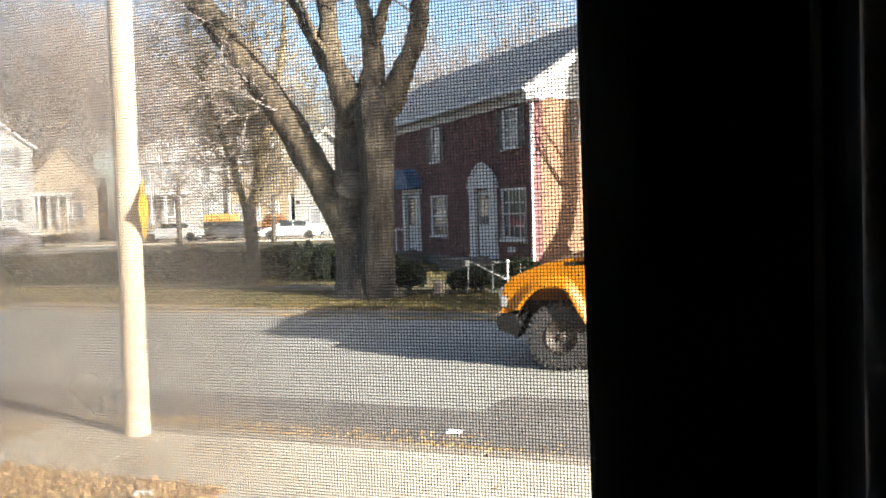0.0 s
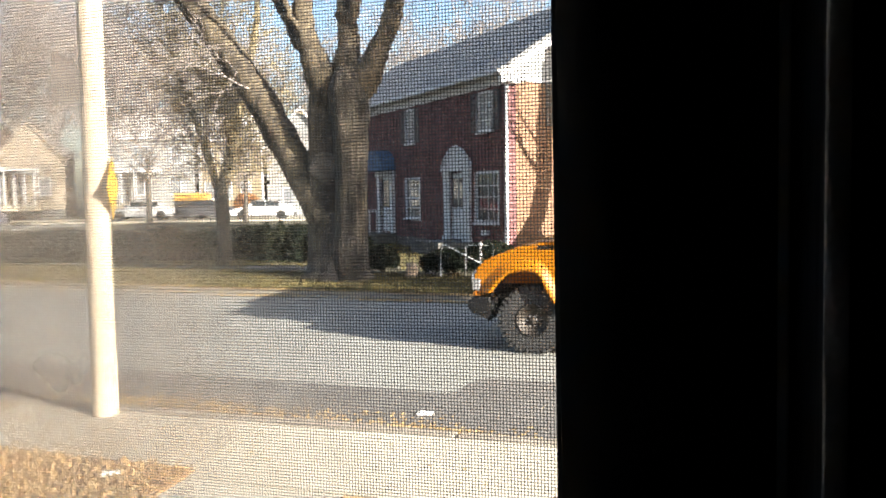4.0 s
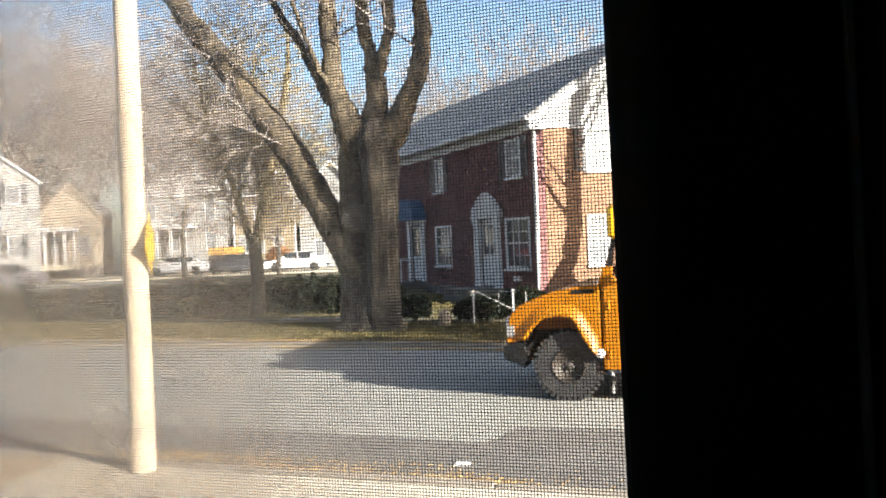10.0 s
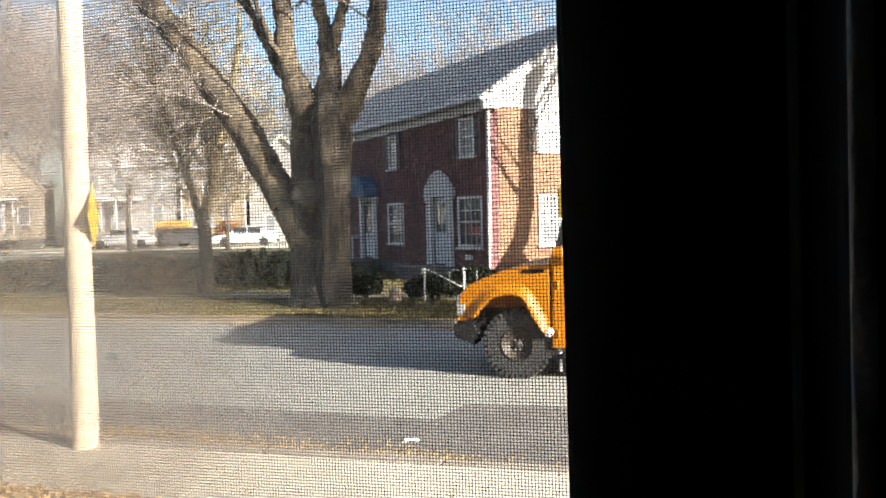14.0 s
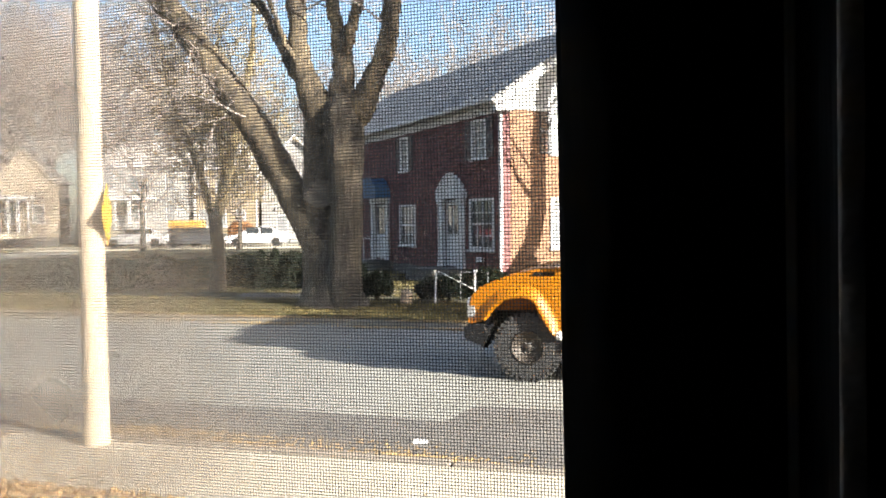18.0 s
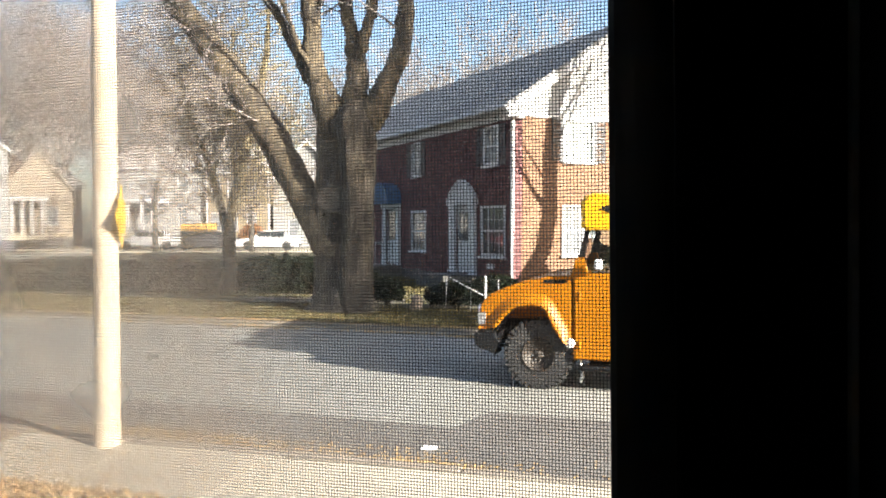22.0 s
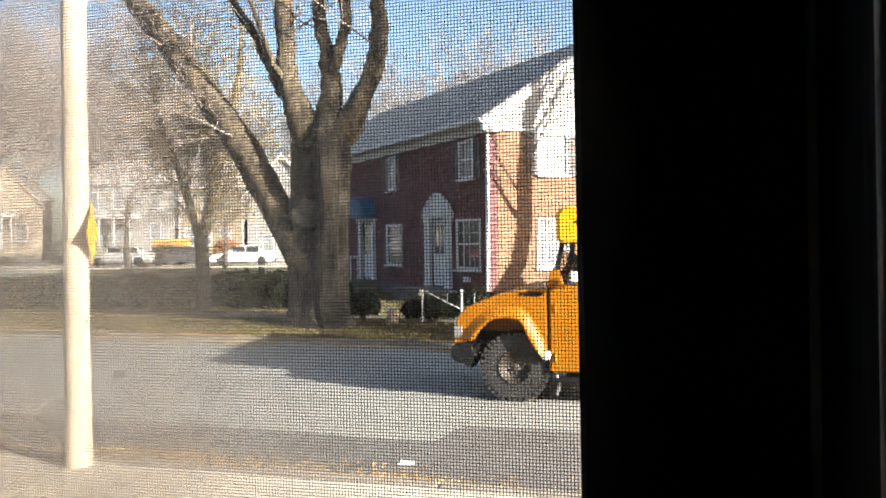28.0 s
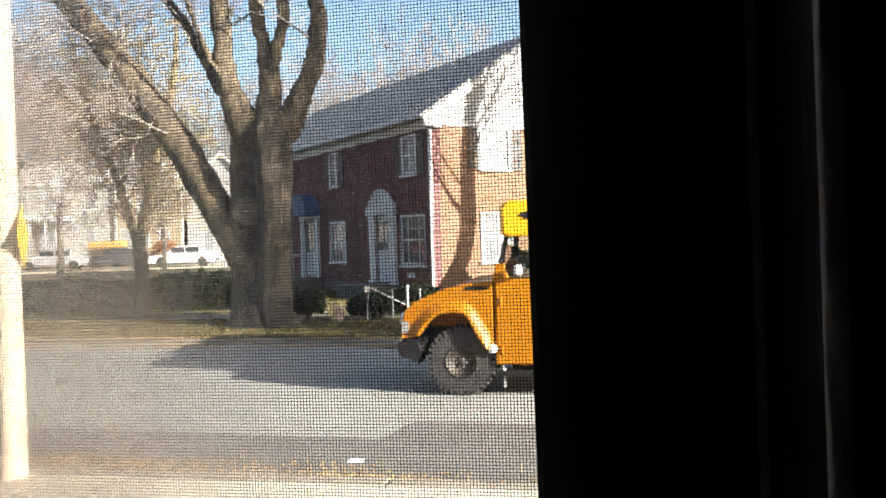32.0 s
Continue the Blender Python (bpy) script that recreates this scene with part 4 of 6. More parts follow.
def front_door(parent, T, a0, a1, z0, z1, paint, glass_top=True, wide_pane=False):
    d = Build(T).box(a0, a1, -0.06, -0.02, z0, z1, 0.004).ob("door", paint, parent, "painted panelled front door")
    w = (a1 - a0)
    if wide_pane:
        Build(T).box(a0 + 0.08, a1 - 0.08, -0.020, -0.008, z0 + (z1 - z0) * 0.44, z0 + (z1 - z0) * 0.95, 0.005).ob("pane", M["glass_dark"], d)
    for r, (q0, q1) in enumerate(((0.10, 0.42), (0.48, 0.92))):
        if wide_pane and r == 1:
            continue
        for c in (0, 1):
            x0 = a0 + w * (0.12 + 0.42 * c)
            mat_ = M["glass_dark"] if r == 1 and glass_top else paint
            Build(T).box(x0, x0 + w * 0.34, -0.020, -0.008, z0 + (z1 - z0) * q0, z0 + (z1 - z0) * q1, 0.005).ob("panel" if mat_ is paint else "pane", mat_, d)
    Build(T).lathe([(0.0, 0.03), (0.028, 0.02), (0.028, 0.0), (0.012, -0.01), (0.012, -0.02)], (a0 + w * 0.09, 0, z0 + 1.0), "y", 10).ob("knob", M["chrome"], d)
    return d


def brick_house():
    h = thing("brick_house", "two-storey red brick house with white trim, shaded front and sunlit gable", "house", HOUSE)
    W, L, EV = 7.7, 15.6, 4.80
    base = 0.05
    front = lambda a, n, z: (-n, a, z)         # the front faces -x, along y
    gable = lambda a, n, z: (a, -n, z)         # the gable faces -y, along x
    fr_holes = [(0.70, 1.54, 3.62, 4.72), (5.82, 6.50, 3.58, 4.72), (0.34, 1.70, 1.05, 2.50), (2.30, 3.20, 0.50, 2.52), (5.35, 6.60, 1.05, 2.42), (7.85, 8.75, 0.50, 2.55), (10.4, 11.3, 3.58, 4.72), (10.4, 11.4, 1.05, 2.45)]
    wall_cells(Build(front), 0.0, L, base, EV, -0.30, 0.0, fr_holes).ob("wall_front", M["brick_shade_tone"], h)
    gb_holes = [(1.62, 2.72, 3.72, 4.90), (1.62, 2.62, 1.10, 2.50), (5.0, 6.1, 3.72, 4.90), (5.0, 6.1, 1.10, 2.50)]
    wall_cells(Build(gable), 0.304, W, base, 4.96, -0.30, 0.0, gb_holes).ob("wall_gable", M["brick_sun_tone"], h)
    Build().box(0.30, W, L - 0.3, L, base, EV).box(W - 0.3, W, 0.3, L - 0.3, base, EV).ob("wall_rear", M["brick_shade_tone"], h)
    # white clapboard gable above the brick
    pk = (W / 2, 7.72)
    lo = 4.965
    me = Build()
    n = 18
    for i in range(n):
        z0 = lo + (pk[1] - lo) * i / n
        z1 = lo + (pk[1] - lo) * (i + 1) / n
        k0 = (z0 - 5.18) / (pk[1] - 5.18) * W / 2
        k0, k1 = max(0.0, k0), max(0.0, (z1 - 5.18) / (pk[1] - 5.18) * W / 2)
        me = Build()
        me.add([(k0, -0.028, z0), (W - k0, -0.028, z0), (W - k1, -0.010, z1), (k1, -0.010, z1), (k0, 0.05, z0), (W - k0, 0.05, z0), (W - k1, 0.05, z1), (k1, 0.05, z1)],
               [(0, 1, 2, 3), (4, 7, 6, 5), (0, 4, 5, 1), (3, 2, 6, 7), (0, 3, 7, 4), (1, 5, 6, 2)])
        me.ob("clapboard", M["white_siding"], h)
    Build(gable).box(-0.02, W + 0.02, 0.0, 0.05, 4.88, 4.962, 0.006).ob("band", M["white_paint"], h)
    # roof: two slopes with thickness, projecting eaves
    sl = (pk[1] - 5.20) / (W / 2)
    for s in (0, 1):
        e, zE = -0.32, 5.20 - 0.32 * sl + 0.16
        r = Build()
        X = lambda x: x if s == 0 else W - x
        y0, y1 = -0.22, L + 0.22
        zt = pk[1] + 0.17
        t = 0.10
        r.add([(X(e), y0, zE), (X(e), y1, zE), (X(W / 2), y1, zt), (X(W / 2), y0, zt), (X(e), y0, zE - t), (X(e), y1, zE - t), (X(W / 2), y1, zt - t), (X(W / 2), y0, zt - t)],
              [(0, 1, 2, 3), (4, 5, 6, 7), (0, 1, 5, 4), (1, 2, 6, 5), (2, 3, 7, 6), (3, 0, 4, 7)])
        roof = r.ob("roof", M["shingle"], h)
        # shingle courses
        rows = 26
        c = Build()
        for i in range(rows):
            f0, f1 = i / rows, (i + 1) / rows
            xa, za = e + (W / 2 - e) * f0, zE + (zt - zE) * f0
            xb, zb = e + (W / 2 - e) * f1, zE + (zt - zE) * f1
            c.add([(X(xa), y0, za + 0.022), (X(xa), y1, za + 0.022), (X(xb), y1, zb + 0.005), (X(xb), y0, zb + 0.005), (X(xa), y0, za), (X(xa), y1, za), (X(xb), y1, zb + 0.001), (X(xb), y0, zb + 0.001)],
                  [(0, 1, 2, 3), (0, 1, 5, 4), (3, 2, 6, 7), (0, 3, 7, 4), (1, 2, 6, 5)])
        tagged(c.ob("shingles", M["shingle"], roof), kind="stuff")
        # rake board along the gable
        k = Build()
        k.add([(X(e), -0.20, zE - t - 0.002), (X(W / 2), -0.20, zt - t - 0.002), (X(W / 2), -0.20, zt - t - 0.24), (X(e + 0.1), -0.20, zE - t - 0.17),
               (X(e), -0.16, zE - t - 0.002), (X(W / 2), -0.16, zt - t - 0.002), (X(W / 2), -0.16, zt - t - 0.24), (X(e + 0.1), -0.16, zE - t - 0.17)],
              [(0, 1, 2, 3), (4, 5, 6, 7), (0, 1, 5, 4), (1, 2, 6, 5), (2, 3, 7, 6), (3, 0, 4, 7)])
        k.ob("rake_board", M["white_paint"], h)
    # eave: soffit, frieze, gutter
    Build(front).box(-0.16, L + 0.2, 0.0, 0.27, 5.02, 5.06).ob("soffit", M["white_paint"], h)
    Build(front).box(-0.02, L, 0.002, 0.045, 4.80, 5.02, 0.006).ob("frieze", M["white_paint"], h)
    Build(front).box(-0.20, L + 0.2, 0.274, 0.39, 5.03, 5.15, 0.02).ob("gutter", M["white_paint"], h)
    Build(front).box(-0.20, 0.0, -0.30, 0.27, 4.80, 5.06, 0.01).ob("eave_return", M["white_paint"], h)
    Build(gable).box(0.004, 0.045, 0.001, 0.03, base, 4.87, 0.006).ob("corner_board", M["white_paint"], h)
    Build(front).box(-0.034, 0.05, 0.001, 0.036, base, 4.79, 0.006).ob("corner_board", M["white_paint"], h)
    # windows
    for a0, a1, z0, z1, nx, ny, gl, shv in ((0.70, 1.54, 3.62, 4.72, 2, 4, "glass_pale", 0.36), (5.82, 6.50, 3.58, 4.72, 2, 4, "glass_pale", 0.34), (10.4, 11.3, 3.58, 4.72, 2, 4, "glass_pale", 0.34)):
        window_unit(h, front, a0, a1, z0, z1, nx, ny, M[gl], shutters=shv)
    window_unit(h, front, 0.34, 1.70, 1.05, 2.50, 4, 4, M["glass_dark"])
    window_unit(h, front, 5.35, 6.60, 1.05, 2.42, 4, 4, M["glass_dark"])
    window_unit(h, front, 10.4, 11.4, 1.05, 2.45, 3, 4, M["glass_dark"])
    for a0, a1, z0, z1 in gb_holes:
        window_unit(h, gable, a0, a1, z0, z1, 3, 4, M["glass_blind" if z0 > 3 else "glass_pale"], shutters=0.36 if z0 > 3 else 0.0)
    # doors with their white surrounds
    front_door(h, front, 2.30, 3.20, 0.52, 2.50, M["white_paint"])
    s = Build(front)
    for x in (1.94, 3.22):
        s.box(x, x + 0.34, 0.0, 0.10, 0.40, 2.52, 0.01).box(x - 0.03, x + 0.37, 0.0, 0.13, 0.40, 0.60, 0.01).box(x - 0.03, x + 0.37, 0.0, 0.13, 2.40, 2.54, 0.01)
    s.box(1.86, 3.64, 0.0, 0.15, 2.545, 2.70, 0.01)
    s.ob("door_surround", M["white_paint"], h)
    half = [(0.86, 2.705), (0.78, 2.83), (0.62, 2.98), (0.42, 3.13), (0.20, 3.24)]
    arch = [(2.75 + x, z) for x, z in half] + [(2.75, 3.27)] + [(2.75 - x, z) for x, z in reversed(half)]
    s = Build(front)
    s.prism(arch, 0.0, 0.10)
    s.ob("arched_pediment", M["white_paint"], h)
    s = Build(front)
    s.tube([(x, 0.10, z + 0.01) for x, z in arch], [0.05] * len(arch), 6)
    s.ob("pediment_moulding", M["white_paint"], h)
    # second entrance with a blue hood
    front_door(h, front, 7.85, 8.75, 0.52, 2.50, M["white_paint"], wide_pane=True)
    s = Build(front)
    for x in (7.50, 8.77):
        s.box(x, x + 0.26, 0.0, 0.10, 0.40, 2.52, 0.01)
    s.box(7.44, 9.1, 0.0, 0.12, 2.525, 2.70, 0.01)
    s.ob("door_surround", M["white_paint"], h)
    hood = Build(front)
    hood.prism([(8.3 + 0.88 * math.cos(w), 2.705 + 0.75 * math.sin(w)) for w in [math.pi * i / 14 for i in range(15)]], 0.0, 0.55)
    hood.ob("door_hood", M["awning_blue"], h, "blue arched door hood")
    # stoops with steps and rails
    st = Build(front)
    st.box(1.82, 3.7, 0.0, 1.15, base - 0.05, 0.48, 0.015)
    st.box(1.52, 1.815, 0.1, 1.1, base - 0.05, 0.33, 0.015).box(1.22, 1.515, 0.1, 1.1, base - 0.05, 0.18, 0.015)
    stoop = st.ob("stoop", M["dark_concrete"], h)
    Build(front).box(0.90, 1.22, 0.001, 0.10, 0.70, 0.84, 0.01).ob("wall_box", M["white_paint"], h, "small white box on the brick front")
    for a in (8.3,):
        st = Build(front)
        st.box(a - 0.9, a + 0.9, 0.0, 1.1, base - 0.05, 0.48, 0.015)
        st.box(a - 0.8, a + 0.8, 1.1, 1.4, base - 0.05, 0.32, 0.015).box(a - 0.8, a + 0.8, 1.4, 1.7, base - 0.05, 0.17, 0.015)
        stoop = st.ob("stoop", M["dark_concrete"], h)
        for e in (-0.78, 0.78):
            rl = Build(front)
            rl.tube([(a + e, 0.05, 1.28), (a + e, 1.0, 1.28), (a + e, 1.75, 0.88)], [0.024] * 3, 8)
            for q, zt in ((0.08, 1.27), (0.35, 1.27), (0.65, 1.27), (1.0, 1.27), (1.35, 1.08), (1.72, 0.90)):
                rl.tube([(a + e, q, 0.15 if q > 1.1 else 0.45), (a + e, q, zt)], [0.014] * 2, 6)
            rl.ob("handrail", M["white_paint"], stoop)
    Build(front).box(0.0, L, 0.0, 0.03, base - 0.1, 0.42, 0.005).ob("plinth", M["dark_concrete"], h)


brick_house()


# ---- shrubs ----
def shrub(x, y, rx, ry, rz, seed, material, label, n=900, z=0.08, leaf=0.05):
    rng = random.Random(seed)
    t = thing("shrub", label, "shrub", pose(x, y, z), group="shrubs at the brick house")
    b = Build()
    for k in range(7):
        w = k * 0.9
        e = Vector((math.cos(w) * rx * 0.6, math.sin(w) * ry * 0.6, rz * rng.uniform(0.9, 1.4)))
        b.tube([(0, 0, -0.05), e * 0.5, e], [0.02, 0.014, 0.006], 5)
    b.ob("stems", M["bark_grey"], t)
    V, F = [], []
    for i in range(n):
        w, c = rng.uniform(0, 6.283), rng.uniform(-0.55, 1)
        s = math.sqrt(1 - c * c)
        f = rng.uniform(0.72, 1.08)
        p = Vector((rx * s * math.cos(w) * f, ry * s * math.sin(w) * f, max(0.02, rz * (0.8 + 0.95 * c * f * 0.85))))
        a = Vector((rng.uniform(-1, 1), rng.uniform(-1, 1), rng.uniform(-1, 1))).normalized()
        q = perp(a, rng)
        o = a.cross(q) * 0.3
        L_ = leaf * rng.uniform(0.7, 1.5)
        k = len(V)
        V += [tuple(p - a * L_), tuple(p + q * L_ * 0.5 + o * L_), tuple(p + a * L_), tuple(p - q * L_ * 0.5 + o * L_)]
        F.append((k, k + 1, k + 2, k + 3))
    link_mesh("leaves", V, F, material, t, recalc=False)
    return t


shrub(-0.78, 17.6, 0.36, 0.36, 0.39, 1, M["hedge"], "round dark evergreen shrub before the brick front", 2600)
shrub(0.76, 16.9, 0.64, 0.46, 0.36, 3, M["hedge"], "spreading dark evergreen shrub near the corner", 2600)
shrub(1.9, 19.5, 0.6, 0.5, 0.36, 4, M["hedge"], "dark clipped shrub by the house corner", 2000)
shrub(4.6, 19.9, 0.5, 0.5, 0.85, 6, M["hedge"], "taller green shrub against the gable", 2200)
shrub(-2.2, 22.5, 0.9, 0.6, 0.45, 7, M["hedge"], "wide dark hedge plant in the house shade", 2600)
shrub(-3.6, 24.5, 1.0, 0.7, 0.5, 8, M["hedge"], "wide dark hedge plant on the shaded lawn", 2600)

shrub(-12.7, 58.3, 0.95, 0.6, 1.15, 12, M["rust_leaf"], "rust-brown leafed bush before the tan house", 1800, leaf=0.11)


def garden_rail():
    t = thing("garden_handrail", "low white painted handrail at the garden steps", "handrail", pose(0.62, 16.25, 0.08))
    Build().tube([(-0.1, 0.1, -0.1), (-0.08, 0.1, 0.70), (0, 0.04, 0.73), (0.4, 0, 0.52), (0.78, 0, 0.32)], [0.014] * 5, 8).ob("rail", M["white_paint"], t)
    Build().tube([(0.46, 0.04, 0.71), (1.05, 0.05, 0.70)], [0.011] * 2, 8).ob("rail", M["white_paint"], t)
    for x, y, z in ((0.44, 0.02, 0.70), (1.03, 0.05, 0.70)):
        Build().tube([(x, y, -0.1), (x, y, z)], [0.009] * 2, 6).ob("post", M["white_paint"], t)
    Build().tube([(0.75, 0, -0.1), (0.75, 0, 0.70)], [0.020] * 2, 8).lathe([(0.0, 0.79), (0.045, 0.75), (0.03, 0.70)], (0.75, 0, 0), "z", 10).ob("end_post", M["white_paint"], t)


def garden_stone():
    b = Build().lathe([(0.0, -0.05), (0.14, -0.04), (0.145, 0.06), (0.13, 0.18), (0.10, 0.27), (0.05, 0.32), (0.0, 0.33)], (0, 0, 0), "z", 18)
    b.V = [tuple(Vector(v) * (1 + 0.22 * noise.noise(Vector(v) * 9))) for v in b.V]
    o = b.ob("garden_stone", M["pale_stone"], smooth=True)
    o.matrix_basis = pose(-0.1, 16.6, 0.08)
    tagged(o, "small pale weathered stone standing between the shrubs", "stone")


garden_stone()
garden_rail()


def evergreen_clump():
    """A short clump of upright evergreens left of the big trunk."""
    rng = random.Random(77)
    for x, y, r_, top, label in ((-4.28, 20.75, 0.14, 0.86, "slim upright dark green evergreen on the lawn"), (-3.98, 20.6, 0.17, 1.04, "slim upright dark green evergreen on the lawn"),
                                 (-3.62, 20.7, 0.17, 1.06, "slim upright dark green evergreen on the lawn"), (-3.15, 20.7, 0.34, 0.98, "bushy dark green evergreen beside the street tree"), (-2.55, 20.6, 0.42, 0.82, "bushy dark green evergreen beside the street tree")):
        t = thing("evergreen_shrub", label, "shrub", pose(x, y, 0.08), group="evergreens on the lawn")
        b = Build()
        for k in range(5):
            w = k * 1.26
            b.tube([(0, 0, -0.1), (r_ * 0.4 * math.cos(w), r_ * 0.4 * math.sin(w), top * 0.5), (r_ * 0.6 * math.cos(w), r_ * 0.6 * math.sin(w), top * 0.85)], [0.02, 0.014, 0.006], 5)
        b.ob("stems", M["bark_dark"], t)
        V, F = [], []
        for i in range(int(5200 * r_)):
            z = rng.uniform(0.0, top)
            w, f = rng.uniform(0, 6.283), r_ * math.sqrt(max(0.05, 1 - (z / top) ** 3)) * rng.uniform(0.6, 1.08)
            p = Vector((f * math.cos(w), f * math.sin(w), z))
            a = Vector((rng.uniform(-0.35, 0.35), rng.uniform(-0.35, 0.35), 1)).normalized()
            q = perp(a, rng)
            L_ = 0.075 * rng.uniform(0.7, 1.5)
            k = len(V)
            V += [tuple(p - a * L_), tuple(p + q * L_ * 0.3), tuple(p + a * L_), tuple(p - q * L_ * 0.3)]
            F.append((k, k + 1, k + 2, k + 3))
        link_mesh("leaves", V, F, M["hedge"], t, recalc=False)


evergreen_clump()


def hedge():
    t = thing("hedge", "long low dark evergreen hedge across the shaded lawn", "hedge", pose(-2.4, 21.5, 0.08, 0, 0, -1))
    rng = random.Random(78)
    for i in range(30):
        x = -i * 0.42 - 0.2
        b = Build().tube([(x, 0, -0.1), (x + rng.uniform(-0.1, 0.1), rng.uniform(-0.1, 0.1), 0.45), (x + rng.uniform(-0.15, 0.15), 0, 0.65)], [0.025, 0.018, 0.008], 5)
        b.ob("stem", M["bark_dark"], t)
    V, F = [], []
    for i in range(26000):
        x = rng.uniform(-12.8, 0.1)
        top = 0.86 + 0.05 * math.sin(x * 2.3) + 0.04 * math.sin(x * 5.1) + 0.012 * x
        z = top * (1 - rng.random() ** 1.6 * 0.98)
        y = (rng.uniform(-1, 1) if rng.random() < 0.4 else (-1 if rng.random() < 0.7 else 1)) * (0.42 - 0.12 * (z / top) ** 3) + rng.uniform(-0.06, 0.06)
        p = Vector((x, y, z + rng.uniform(-0.03, 0.05)))
        a = Vector((rng.uniform(-1, 1), rng.uniform(-1, 1), rng.uniform(-1, 1))).normalized()
        q = perp(a, rng)
        L_ = 0.05 * rng.uniform(0.7, 1.5)
        k = len(V)
        V += [tuple(p - a * L_), tuple(p + q * L_ * 0.5), tuple(p + a * L_), tuple(p - q * L_ * 0.5)]
        F.append((k, k + 1, k + 2, k + 3))
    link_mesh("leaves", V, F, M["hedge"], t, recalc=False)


hedge()


# ---- wheels, truck, cars ----
def wheel(parent, x, y, r, w, side, rim=0.50, lugs=True):
    """side: -1 faces -y."""
    wh = Build().lathe([(r * rim, -w / 2), (r * 0.90, -w / 2), (r * 0.985, -w / 2 + 0.03), (r, -w / 2 + 0.06), (r, w / 2 - 0.06), (r * 0.985, w / 2 - 0.03), (r * 0.9, w / 2), (r * rim, w / 2)], (x, y, r), "y", 40).ob("wheel", M["rubber"], parent)
    tr = Build()
    if lugs:
        for i in range(36):
            a = 2 * math.pi * i / 36
            T = lambda u, n, q, a=a: (x + (r + q) * math.cos(a) - u * math.sin(a), y + n, r + (r + q) * math.sin(a) + u * math.cos(a))
            o = 0.012 if i % 2 else -0.012
            tb = Build(T).box(-0.020, 0.020, -w / 2 - 0.004, -0.01 + o, -0.045, 0.012).box(-0.020 + 0.02, 0.020 + 0.02, 0.01 + o, w / 2 + 0.004, -0.045, 0.012)
            tr.V, tr.F = tr.V + tb.V, tr.F + [tuple(q + len(tr.V) for q in f) for f in tb.F]
        tr.ob("tread", M["rubber"], wh)
    s = side
    rb = Build()
    f = y + s * (w / 2)
    rb.lathe([(r * rim * 1.0, f - y + s * 0.004), (r * rim * 0.93, f - y + s * 0.012), (r * rim * 0.86, f - y - s * 0.03), (r * rim * 0.45, f - y - s * 0.045), (r * rim * 0.36, f - y - s * 0.01), (r * rim * 0.20, f - y + s * 0.02), (0.0, f - y + s * 0.024)], (x, y, r), "y", 32)
    rim_ob = rb.ob("rim", M["rim"], wh, smooth=True)
    for i in range(6):
        a = 2 * math.pi * i / 6
        Build().lathe([(0.013, 0.0), (0.013, s * 0.022), (0.0, s * 0.024)], (x + r * rim * 0.3 * math.cos(a), f - s * 0.03 + s * 0.02, r + r * rim * 0.3 * math.sin(a)), "y", 6).ob("nut", M["chrome"], rim_ob)
    for i in range(8):
        a = 2 * math.pi * (i + 0.5) / 8
        Build().lathe([(r * 0.045, 0), (r * 0.045, s * 0.004)], (x + r * rim * 0.65 * math.cos(a), f - s * 0.038, r + r * rim * 0.65 * math.sin(a)), "y", 8).ob("vent", M["black_trim"], rim_ob)
    return wh


